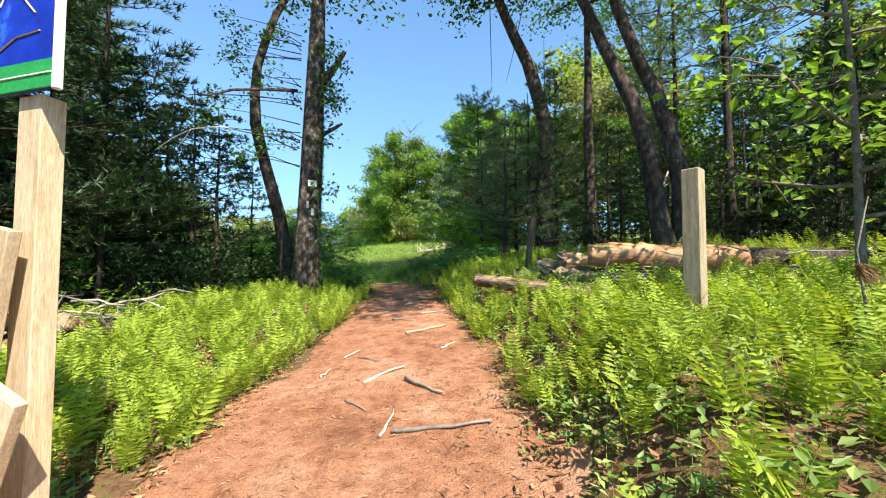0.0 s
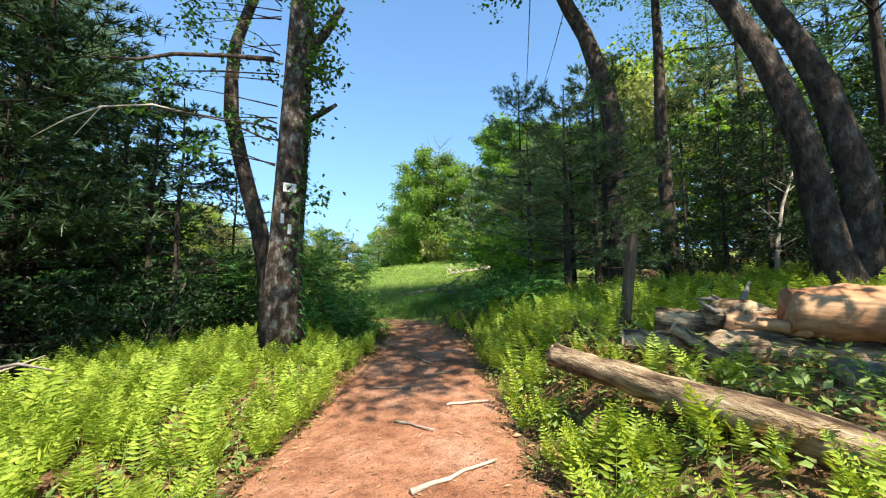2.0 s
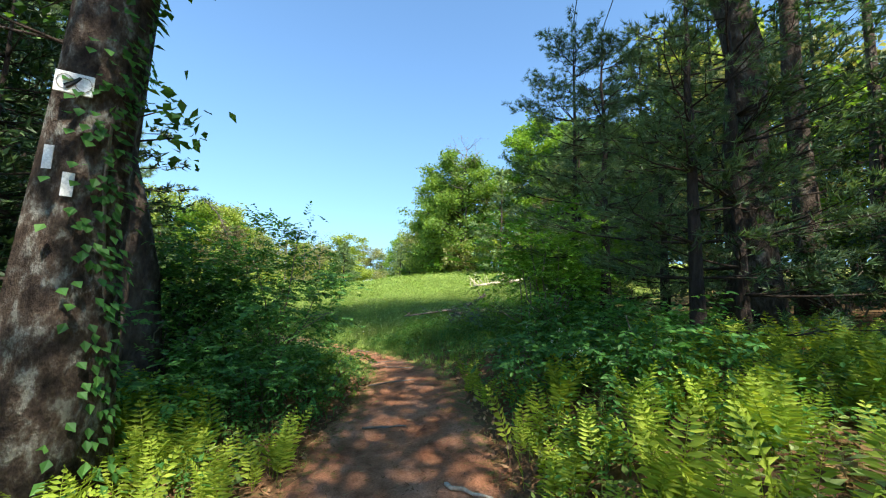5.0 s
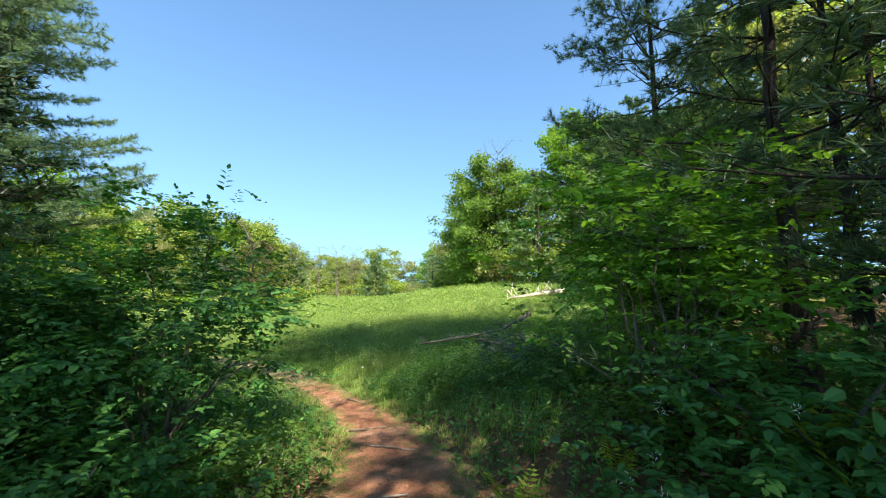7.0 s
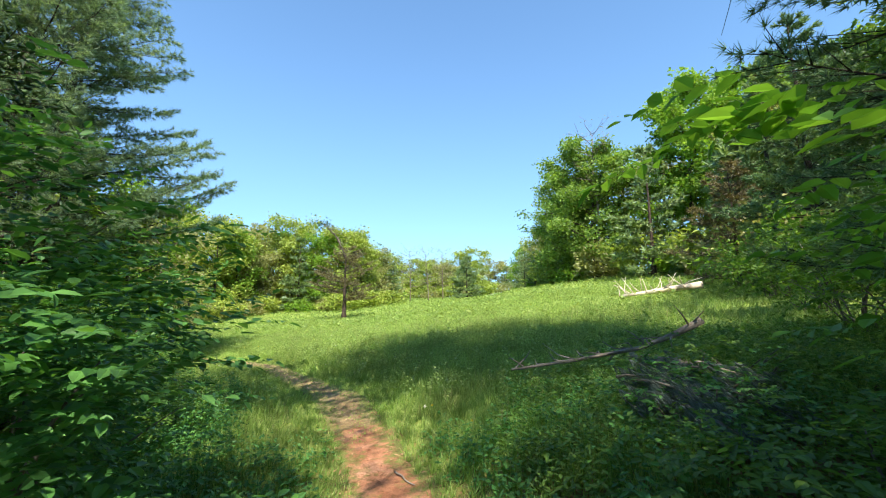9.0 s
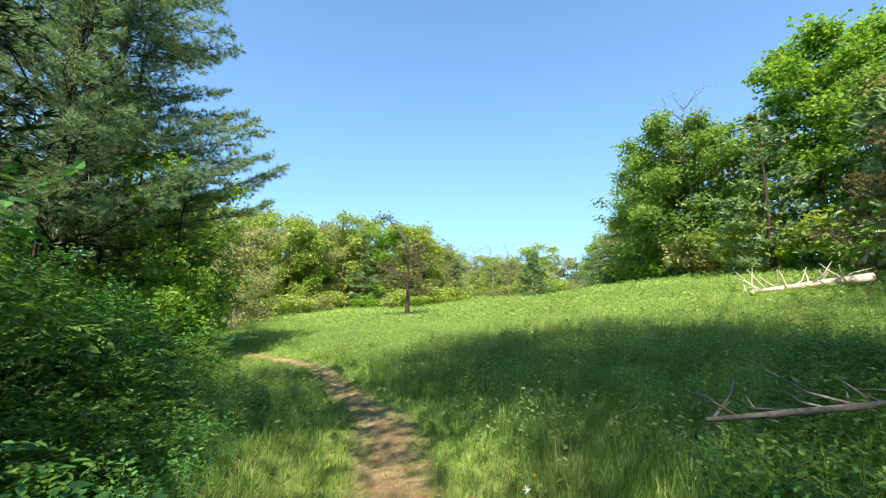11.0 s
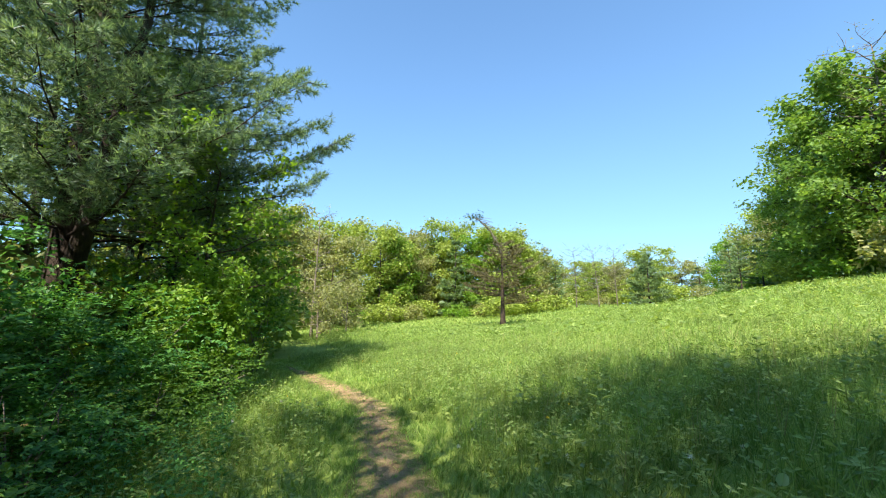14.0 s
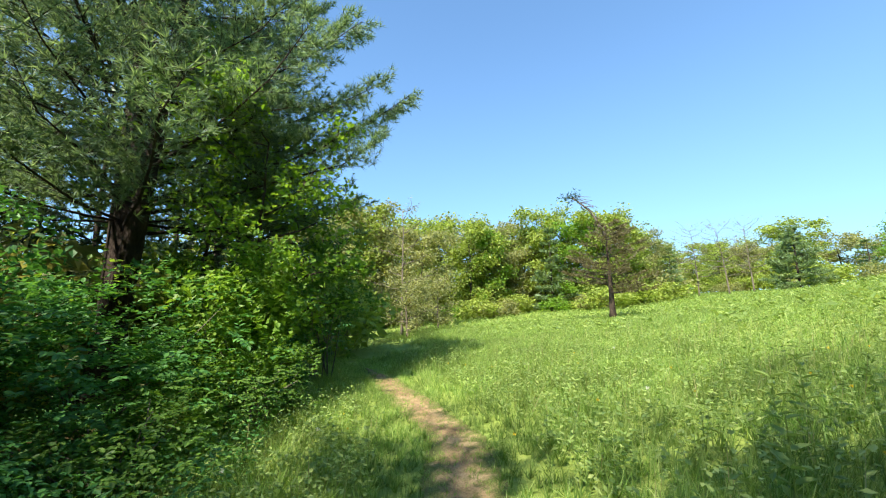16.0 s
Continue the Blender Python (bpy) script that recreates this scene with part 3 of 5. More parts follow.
for name, lo, hi, mat, label in (("dirt_path", 0, split + 1, DIRT, "red-brown dirt footpath strewn with pine needles and twigs"), ("meadow_path", split, len(tp), dirt_mat("tan_meadow_dirt", (0.2, 0.135, 0.065), (0.36, 0.25, 0.13), (0.48, 0.36, 0.2)), "tan trodden footpath through the meadow grass")):
    i, j = np.meshgrid(np.arange(hi - lo - 1), np.arange(14), indexing="ij")
    c = i * 15 + j
    quads = np.concatenate([np.stack([c, c + 1, c + 16], -1).reshape(-1, 3), np.stack([c, c + 16, c + 15], -1).reshape(-1, 3)])
    way = tagged(new(name, Geo().add(verts[lo:hi].reshape(-1, 3), quads).mesh(name, mat, True)), label, "path", kind="structure")
    bare = way.data.attributes.new("wear", "FLOAT", "POINT")
    edge = np.interp(verts[lo:hi, :, 1], [8, 12.5, 16], [1.5, 0.95, 0.5])
    bare.data.foreach_set("value", (0.55 + 0.75 * np.clip((edge - 1.35 * np.abs(lat[None])), -1, 1)).astype(np.float32).ravel())

# ---- trees along the wood ----
# the blazed oak beside the path
oak = broadleaf("blazed_oak", 11, 16.5, 0.30, 10.2, 3.3, 13, 3000, 0.18, OAKLEAF, LICHENBARK, on_land(-3.35, 9.1), "tall oak with lichen bark and white trail blazes by the path", lean=(0.012, 0.02), clump=0.5, bare=0.05, sides=14)
rng = np.random.default_rng(3)
stub = Geo().add(*tube(np.array([[0.1, 0.1, 4.0], [0.35, 0.15, 4.08], [0.6, 0.2, 4.24], [0.78, 0.22, 4.36]]), [0.085, 0.06, 0.045, 0.03], 7, rng, 0.06))
part("stub_branch", stub, LICHENBARK, oak, "broken grey stub of a branch", True)


# side limbs of the oak, set by height above the sea of the trail
oz = np.array([0, 0, oak.location.z])
part("limb", Geo().add(*tube(np.array([(-0.23, -0.13, 5.75), (-0.83, -0.52, 5.61), (-1.36, -0.95, 5.4), (-1.69, -1.27, 5.13), (-1.94, -1.53, 5.03)]) - oz, [0.05, 0.04, 0.032, 0.022, 0.012], 6, rng, 0.06)), BARK, oak, smooth=True)
part("limb", Geo().add(*tube(np.array([(-0.2, -0.18, 4.26), (-0.75, -0.54, 4.47), (-1.17, -0.87, 4.48), (-1.48, -1.15, 4.49)]) - oz, [0.018, 0.015, 0.012, 0.01], 6, rng, 0.06)), BARK, oak, smooth=True)
part("dead_limb", Geo().add(*tube(np.array([(-1.17, -0.87, 4.48), (-1.48, -1.15, 4.49), (-1.87, -1.54, 4.29), (-2.07, -1.78, 4.03), (-2.26, -2.02, 3.68)]) - oz, [0.011, 0.013, 0.012, 0.009, 0.004], 6, rng, 0.06)), BLEACHED, oak, "bare bleached dead limb", True)
part("dead_limb", Geo().add(*tube(np.array([(-1.87, -1.54, 4.29), (-2.07, -1.78, 4.03)]) - oz + [[0, 0, 0], [0.05, 0.05, -0.22]], [0.009, 0.004], 5)), BLEACHED, oak, "bare bleached dead limb", True)
part("broken_limb", Geo().add(*tube(np.array([(0.22, 0.11, 5.93), (0.51, 0.25, 6.44), (0.78, 0.35, 7.0)]) - oz, [0.11, 0.085, 0.06], 8, rng, 0.06)), LICHENBARK, oak, "thick broken limb", True)
cl = np.stack([rng.uniform(0.25, 0.75, 22), rng.uniform(-0.2, 0.4, 22), rng.uniform(2.6, 6.6, 22)], -1)
cl2 = np.stack([rng.uniform(-2.6, -0.4, 26), rng.uniform(-0.7, 0.5, 26), rng.uniform(3.4, 6.8, 26)], -1)
cl = np.concatenate([cl, cl2])
twg = Geo()
for q in cl:
    twg.add(*tube(np.stack([[0.2 * np.sign(q[0]), 0, q[2] - 0.25], q * [0.6, 0.6, 1] - [0, 0, 0.08], q]), [0.014, 0.009, 0.004], 4))
tagged(part("twig_mass", twg, BARK, oak, smooth=True), kind="stuff")
sp = cl[rng.integers(0, len(cl), 2100)] + rng.normal(size=(2100, 3)) * [0.15, 0.15, 0.12]
part("side_foliage", Geo().add(*random_leaves(rng, sp, 0.10)), OAKLEAF, oak)


def bark_strip(parent, az0, z, w, h, name, label, r=0.30):
    """A painted strip that follows the round of a trunk."""
    a = np.linspace(-w / 2 / r, w / 2 / r, 5) + az0
    zz = np.linspace(z - h / 2, z + h / 2, 4)
    A, ZZ = np.meshgrid(a, zz, indexing="ij")
    v = []
    for rr in (r, r + 0.006):
        v.append(np.stack([rr * np.cos(A), rr * np.sin(A), ZZ], -1).reshape(-1, 3))
    t = []
    for i in range(4):
        for j in range(3):
            q = i * 4 + j
            t += [[q + 20 - 4, q, q], [20 + q, 20 + q + 4, 20 + q + 5], [20 + q, 20 + q + 5, 20 + q + 1]]
    t = [x for x in t if len(set(x)) == 3]
    edge = [(0, 1), (1, 2), (2, 3), (3, 7), (7, 11), (11, 15), (15, 19), (19, 18), (18, 17), (17, 16), (16, 12), (12, 8), (8, 4), (4, 0)]
    for p, q in edge:
        t += [[p, q, 20 + q], [p, 20 + q, 20 + p]]
    part(name, Geo().add(np.concatenate(v), t), WHITEPAINT, parent, label)


FACE = math.atan2(-3.6, 3.0)
bark_strip(oak, FACE - 0.30, 2.22, 0.052, 0.16, "blaze_mark", "painted white trail blaze", 0.292)
bark_strip(oak, FACE + 0.10, 2.05, 0.06, 0.16, "blaze_mark", "painted white trail blaze", 0.292)
sign = thing("trail_marker", (-3.35 + 0.335 * math.cos(FACE), 9.1 + 0.335 * math.sin(FACE), land1(-3.35, 9.1) + 2.73), "small white trail marker with a dark sign nailed to the oak", "sign", turn=math.degrees(FACE) + 90)
part("board", box((0.2, 0.012, 0.145), bevel=0.003), WHITEPAINT, sign)
part("symbol", Geo().add(*tube(np.array([[0.085 * math.cos(a) * 0.5 - 0.045, -0.011, 0.05 * math.sin(a)] for a in np.linspace(0, 6.2, 13)]), np.full(13, 0.0022), 5)), GREYWOOD, sign)
part("symbol", Geo().add(*tube(np.array([[0.085 * math.cos(a) * 0.5 + 0.05, -0.011, 0.05 * math.sin(a)] for a in np.linspace(0, 6.2, 13)]), np.full(13, 0.0022), 5)), GREYWOOD, sign)
part("symbol", Geo().add(*tube(np.array([[-0.04, -0.008, -0.035], [0.0, -0.008, 0.005], [0.03, -0.008, 0.045]]), [0.02, 0.014, 0.009], 5)), BLACKPAINT, sign)
# creeper on the oak's flank
vine = thing("climbing_vine", on_land(-3.35, 9.1), "green creeper climbing the trunk of the oak", "vine")
vz = rng.uniform(0.1, 4.6, 420)
va = FACE + rng.normal(0.95, 0.35, 420) + 0.25 * np.sin(vz * 2)
vr = 0.31 + 0.05 * rng.random(420) + 0.3 * np.exp(-vz / 0.25)
vp = np.stack([vr * np.cos(va), vr * np.sin(va), vz], -1)
part("foliage", Geo().add(*leaves(vp, np.stack([np.cos(va), np.sin(va), -0.9 + 0 * va], -1) + rng.normal(size=(420, 3)) * 0.4, np.stack([np.cos(va), np.sin(va), 0.6 + 0 * va], -1), 0.085, 0.065)), SHRUB, vine)
sv = np.linspace(0, 4.6, 12)
part("stem", Geo().add(*tube(np.stack([0.3 * np.cos(FACE + 0.95 + 0.25 * np.sin(sv * 2)), 0.3 * np.sin(FACE + 0.95 + 0.25 * np.sin(sv * 2)), sv], -1), np.full(12, 0.012), 5)), TWIG, vine)

broadleaf("leaning_oak", 12, 17, 0.2, 9.0, 2.9, 14, 3200, 0.18, OAKLEAF, BARK, on_land(-4.55, 11.0), "dark oak leaning away beside the blazed tree", clump=0.45, bare=0.15, spine=((-4.67, 10.94, 2.64), (-5.04, 10.71, 3.86), (-5.34, 10.51, 5.07), (-5.44, 10.44, 6.83), (-5.2, 10.61, 8.28), (-4.2, 11.2, 11.0), (-3.6, 11.6, 13.8)))
broadleaf("old_oak", 13, 20.5, 0.36, 10.5, 4.1, 18, 17000, 0.2, OAKLEAF, BARK, on_land(3.63, 13.63), "thick old oak with a leaning upper trunk", clump=0.65, sides=12, spine=((3.63, 13.63, 2.36), (3.68, 13.61, 4.53), (3.72, 13.59, 6.62), (3.29, 13.74, 8.57), (2.59, 13.93, 10.34), (1.7, 13.9, 12.4), (1.2, 13.5, 14.5), (1.0, 13.2, 16.6)))
broadleaf("twin_oak", 14, 17, 0.245, 9.5, 4.4, 10, 7000, 0.17, OAKLEAF, BARK, on_land(5.62, 9.43), "thick dark trunk of a twin oak leaning over the logs", clump=0.5, sides=12, group="twin oaks", spine=((5.54, 9.49, 2.23), (5.4, 9.6, 3.44), (5.3, 9.69, 4.54), (5.05, 9.88, 5.88), (4.61, 10.19, 7.23), (3.9, 10.6, 9.5), (3.3, 11.0, 12.5), (3.0, 11.2, 15.5)))
broadleaf("twin_oak", 15, 18, 0.25, 9.5, 4.4, 10, 7000, 0.17, OAKLEAF, BARK, on_land(6.19, 9.75), "thick dark trunk of a twin oak leaning over the logs", clump=0.5, sides=12, group="twin oaks", spine=((6.19, 9.75, 2.25), (6.2, 9.74, 3.37), (6.07, 9.85, 4.78), (5.82, 10.08, 6.07), (5.44, 10.37, 7.31), (4.9, 10.8, 9.5), (4.6, 11.1, 12.5), (4.6, 11.2, 16.5)))
# young white pines right of the path, with shade mixed into their needle colour
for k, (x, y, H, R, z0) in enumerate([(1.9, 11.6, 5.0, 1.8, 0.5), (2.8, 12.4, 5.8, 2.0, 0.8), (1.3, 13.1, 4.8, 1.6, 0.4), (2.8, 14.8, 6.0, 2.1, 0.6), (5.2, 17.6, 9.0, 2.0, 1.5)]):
    pine("young_pine", 30 + k, H, 0.085, z0, R, on_land(x, y), "young white pine with dense boughs coloured dark for shade beside the path", "young pines", needle=0.13, whorl=0.46, leafmat=SHADENEEDLE, per=(18 if k in (0, 2) else 11), width=(0.010 if k in (0, 2) else 0.018), tufts=6, singly=True)
pine("young_pine", 36, 7.8, 0.09, 1.2, 1.9, on_land(1.5, 16.8), "white pine with long drooping boughs over the meadow's edge", "young pines", needle=0.13, whorl=0.42, leafmat=YOUNGNEEDLE, per=18, width=0.009, tufts=6, singly=True, taper=0.45, twigs=7.0, arms=7, fluff=0.7)
# tall pines of the wood on the left, and behind the logs on the right
LEFT = [(-9.3, 10.0, 11.5, 3.2), (-8.9, 6.9, 11.5, 3.2), (-11.5, 6.5, 12.5, 3.6), (-8.6, 4.2, 11.5, 3.2), (-14.5, 9.0, 11, 3.4), (-12.5, 2.5, 13, 3.6), (-16, 6, 12.5, 4), (-16.5, 1, 14, 4), (-20, 9, 12.5, 4)]
RIGHT = [(9.5, 12.5, 17, 3.0), (10.5, 17.0, 18, 3.4), (14, 13.5, 18, 3.8), (13.5, 25.5, 18, 3.4)]
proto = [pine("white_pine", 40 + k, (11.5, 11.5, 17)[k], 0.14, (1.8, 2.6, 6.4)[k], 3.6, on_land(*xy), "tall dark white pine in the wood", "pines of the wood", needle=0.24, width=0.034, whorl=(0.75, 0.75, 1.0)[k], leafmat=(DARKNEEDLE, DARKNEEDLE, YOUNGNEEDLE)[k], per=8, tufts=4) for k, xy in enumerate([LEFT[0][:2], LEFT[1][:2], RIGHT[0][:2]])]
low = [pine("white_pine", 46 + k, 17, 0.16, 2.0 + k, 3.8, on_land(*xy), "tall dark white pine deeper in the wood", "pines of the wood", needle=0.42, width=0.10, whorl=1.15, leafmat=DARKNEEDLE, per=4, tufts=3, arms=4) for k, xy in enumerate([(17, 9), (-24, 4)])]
rng = np.random.default_rng(8)
for k, (x, y, H, R) in enumerate(LEFT[2:] + RIGHT[1:]):
    q = k % 2 if k < len(LEFT) - 2 else 2
    copy_thing(proto[q], pose(*on_land(x, y), 0, 0, rng.uniform(0, 360)) @ Matrix.Diagonal((R / 3.6, R / 3.6, H / (11.5, 11.5, 17)[q], 1)))
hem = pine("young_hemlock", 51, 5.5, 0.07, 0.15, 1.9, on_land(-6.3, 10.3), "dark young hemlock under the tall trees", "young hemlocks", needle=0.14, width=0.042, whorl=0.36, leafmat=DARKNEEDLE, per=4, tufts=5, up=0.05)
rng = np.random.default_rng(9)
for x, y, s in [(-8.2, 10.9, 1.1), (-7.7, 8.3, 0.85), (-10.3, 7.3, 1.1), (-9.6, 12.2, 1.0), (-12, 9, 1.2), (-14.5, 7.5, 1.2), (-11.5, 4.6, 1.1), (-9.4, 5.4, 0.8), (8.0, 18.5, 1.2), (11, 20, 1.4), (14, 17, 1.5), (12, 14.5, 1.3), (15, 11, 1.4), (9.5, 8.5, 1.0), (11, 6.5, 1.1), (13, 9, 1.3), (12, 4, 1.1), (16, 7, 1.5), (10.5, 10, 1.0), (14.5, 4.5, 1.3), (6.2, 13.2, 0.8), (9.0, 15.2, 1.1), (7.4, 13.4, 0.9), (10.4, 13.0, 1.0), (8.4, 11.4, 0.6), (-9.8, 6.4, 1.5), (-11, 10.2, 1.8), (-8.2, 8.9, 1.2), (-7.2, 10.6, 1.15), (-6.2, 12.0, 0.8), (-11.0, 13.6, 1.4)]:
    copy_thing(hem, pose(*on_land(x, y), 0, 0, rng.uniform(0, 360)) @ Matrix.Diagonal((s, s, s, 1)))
# tall crowns, mostly on the trail's right; first four added unseen to cast shade
broadleaf("tall_oak", 16, 17, 0.3, 8.5, 3.9, 12, 9000, 0.19, OAKLEAF, BARK, on_land(7.0, 4.2), "tall oak added beside the logs, its unseen high crown shading ferns and path", "tall oaks", clump=0.5)
broadleaf("tall_oak", 22, 15, 0.22, 9.2, 3.0, 13, 7000, 0.18, OAKLEAF, BARK, on_land(5.4, 2.3), "slender oak added so that its high crown dapples the path with shade", "tall oaks", clump=0.45, bare=0.1, lean=(-0.18, 0.1))
broadleaf("tall_oak", 21, 17, 0.3, 9.5, 5.2, 14, 6500, 0.2, OAKLEAF, BARK, on_land(-6.9, 3.2), "tall oak added leaning over the firewood heap to shade the left wood", "tall oaks", lean=(0.2, 0.0), clump=0.5)
broadleaf("tall_oak", 17, 17, 0.3, 7.0, 4.2, 10, 7000, 0.2, OAKLEAF, BARK, on_land(10.2, 3.6), "tall oak added beside the logs, its unseen high crown shading ferns and path", "tall oaks", clump=0.5)
broadleaf("tall_oak", 18, 19, 0.26, 11.0, 4.2, 12, 7000, 0.18, OAKLEAF, BARK, on_land(6.3, 16.2), "tall oak in the wood beside the meadow", "tall oaks", clump=0.55)
broadleaf("tall_oak", 20, 18, 0.26, 10.0, 4.2, 12, 7000, 0.18, OAKLEAF, BARK, on_land(12.5, 22.0), "tall oak in the wood beside the meadow", "tall oaks", clump=0.55)
# bare lower trunks in the wood, and understory with shade in its leaf colour
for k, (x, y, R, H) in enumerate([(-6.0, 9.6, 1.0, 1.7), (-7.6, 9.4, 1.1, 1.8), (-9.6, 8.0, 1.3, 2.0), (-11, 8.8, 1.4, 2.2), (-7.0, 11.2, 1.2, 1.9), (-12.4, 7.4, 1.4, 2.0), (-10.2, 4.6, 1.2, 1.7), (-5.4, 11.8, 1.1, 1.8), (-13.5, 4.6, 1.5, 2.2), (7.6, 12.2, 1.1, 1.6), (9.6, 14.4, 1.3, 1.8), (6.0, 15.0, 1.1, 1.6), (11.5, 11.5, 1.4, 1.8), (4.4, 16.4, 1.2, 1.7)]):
    shrub("understory_bush", 60 + k, R, H, 1500, 0.10, UNDERLEAF, on_land(x, y), "broad-leaved bush under the trees, its shade put into the leaf colour", "understory")

# ---- shrubs at the mouth of the wood ----
# kind, place, half width, height, leaves, leaf length, leaf
BUSHES = [("hazel_bush", -3.95, 12.55, 1.2, 2.5, 11000, 0.075, SHRUB), ("hazel_bush", -5.0, 11.4, 1.1, 2.3, 6000, 0.08, SHRUB), ("hazel_bush", -5.3, 13.2, 1.2, 2.1, 8000, 0.08, SHRUB), ("hazel_bush", -7.2, 13.6, 1.5, 2.2, 9000, 0.085, MAPLE),
          ("hazel_bush", -9.8, 14.5, 1.5, 2.6, 9000, 0.085, MAPLE), ("hazel_bush", -12.2, 15.3, 1.6, 2.5, 9000, 0.085, SHRUB), ("hazel_bush", -13.9, 17.0, 1.5, 2.3, 9000, 0.085, SHRUB), ("hazel_bush", -17.2, 18.4, 1.5, 2.6, 6500, 0.09, SHRUB), ("maple_bush", -15.6, 18.5, 1.2, 3.0, 5200, 0.12, BRIGHT), ("maple_bush", -18.8, 20.2, 1.3, 4.4, 4200, 0.13, MAPLE),
          ("hazel_bush", -9.6, 15.9, 0.9, 1.1, 4500, 0.07, MAPLE), ("hazel_bush", -11.4, 16.6, 0.9, 1.2, 4500, 0.07, SHRUB), ("hazel_bush", -12.7, 17.6, 0.9, 1.0, 4500, 0.07, MAPLE), ("hazel_bush", -14.6, 18.7, 0.9, 1.1, 4200, 0.075, MAPLE), ("hazel_bush", -7.6, 15.1, 0.8, 0.9, 3600, 0.07, MAPLE), ("hazel_bush", -11.0, 13.4, 1.5, 3.6, 4200, 0.11, SHRUB), ("hazel_bush", -14.2, 15.4, 1.6, 3.8, 4200, 0.11, SHRUB), ("hazel_bush", -19.6, 18.4, 1.5, 3.4, 3800, 0.12, SHRUB),
          ("maple_sapling", 0.35, 13.2, 1.1, 2.5, 8500, 0.075, SAPLING), ("maple_sapling", 0.95, 15.0, 1.05, 2.3, 7500, 0.075, SAPLING), ("hazel_bush", 2.2, 17.4, 1.2, 2.2, 6500, 0.08, MAPLE), ("hazel_bush", 2.1, 19.2, 1.5, 2.2, 6500, 0.085, MAPLE), ("hazel_bush", 0.75, 12.0, 0.7, 0.9, 2800, 0.07, SHRUB), ("hazel_bush", 1.9, 21.5, 1.6, 2.4, 3600, 0.10, BRIGHT), ("hazel_bush", 2.5, 25, 1.8, 2.4, 3000, 0.11, MAPLE), ("hazel_bush", 2.6, 29.0, 1.9, 2.4, 3000, 0.12, MAPLE), ("hazel_bush", -1.1, 16.2, 0.6, 0.5, 1800, 0.06, SHRUB), ("hazel_bush", -0.6, 17.2, 0.8, 0.6, 2200, 0.065, MAPLE),
          ("bramble_bush", -3.0, 11.2, 0.7, 0.8, 3000, 0.07, SHRUB), ("bramble_bush", -3.4, 10.3, 0.6, 0.7, 2400, 0.07, SHRUB), ("bramble_bush", -2.75, 12.2, 0.5, 0.65, 2000, 0.065, MAPLE), ("bramble_bush", 0.25, 11.2, 0.6, 0.55, 2200, 0.07, SHRUB), ("bramble_bush", -0.45, 14.6, 0.55, 0.5, 1800, 0.065, MAPLE), ("bramble_bush", 0.9, 10.6, 0.7, 0.7, 2400, 0.07, SHRUB), ("bramble_bush", 0.15, 12.7, 0.45, 0.45, 1500, 0.065, MAPLE)]
for k, (nm, x, y, R, H, n, lf, mt) in enumerate(BUSHES):
    words = {"maple_sapling": "young maple with many thin stems beside the path", "bramble_bush": "low leafy bramble beside the dirt path", "maple_bush": "bright young maple bush below the broad pine"}
    bush = shrub(nm, 90 + k, R, H, n, lf, mt, on_land(x, y), words.get(nm, "dense green broad-leaved bush at the edge of the wood"), "shrubs at the wood's edge", clumps=90, hollow=0.35, stems=(20 if nm == "maple_sapling" else 6 if nm == "bramble_bush" else 14))
    if k in (0, 18, 19, 22, 31, 33):
        # white blossoms on the near shrubs
        r = np.random.default_rng(700 + k)
        for q in range(9):
            a, h = r.uniform(2.2, 5.2), r.uniform(0.25, 0.85)
            c = np.array([R * 1.02 * math.cos(a) * math.sin(math.acos(2 * h - 1)), R * 1.02 * math.sin(a) * math.sin(math.acos(2 * h - 1)), H * h])
            d = r.normal(size=(14, 3)) + unit(c - [0, 0, H / 2]) * 0.6
            part("blossom", Geo().add(*leaves(c + r.normal(size=(14, 3)) * 0.012, d, r.normal(size=(14, 3)), 0.02, 0.005)), FLUFF, bush, "small white blossom")
# the broad pine on the meadow's edge, with one long bough
big = pine("broad_pine", 70, 17, 0.3, 4.2, 4.8, on_land(-18.2, 15.9), "broad white pine spreading over the meadow's edge", needle=0.21, width=0.017, whorl=0.5, per=16, tufts=6, taper=0.42, arms=7, twigs=7.0, fluff=0.8, singly=True, leafmat=BROADNEEDLE,
           extra=((4.5, 82, 6.4, 0.42), (4.4, 75, 6.2, 0.36), (4.3, 66, 5.6, 0.15), (5.6, 76, 5.6, 0.3), (6.6, 60, 5.2, 0.2), (3.9, 95, 5.0, 0.12), (8.0, 85, 5.0, 0.25), (5.2, 40, 5.4, 0.15), (4.0, 20, 5.0, 0.1)))
part("second_trunk", Geo().add(*tube(np.array([[0.15, 0.1, 2.0], [0.5, 0.35, 4.0], [0.7, 0.6, 6.5], [0.8, 0.9, 9.5], [0.8, 1.0, 12.5]]), [0.22, 0.19, 0.15, 0.1, 0.04], 8, np.random.default_rng(70), 0.05)), PINEBARK, big, "second dark leader of the trunk", True)
pine("broad_pine", 72, 15, 0.2, 2.5, 4.0, on_land(-21.5, 18.2), "tall white pine behind the shrubs", needle=0.18, width=0.03, whorl=0.65, per=9, tufts=5, taper=0.5, leafmat=BROADNEEDLE)
# bright young maples that grow up through the broad pine
broadleaf("climbing_maple", 73, 9.5, 0.07, 3.0, 2.2, 16, 5200, 0.15, BRIGHT, BARK, on_land(-19.4, 17.3), "slender bright green maple growing up beside the broad pine", clump=0.28)
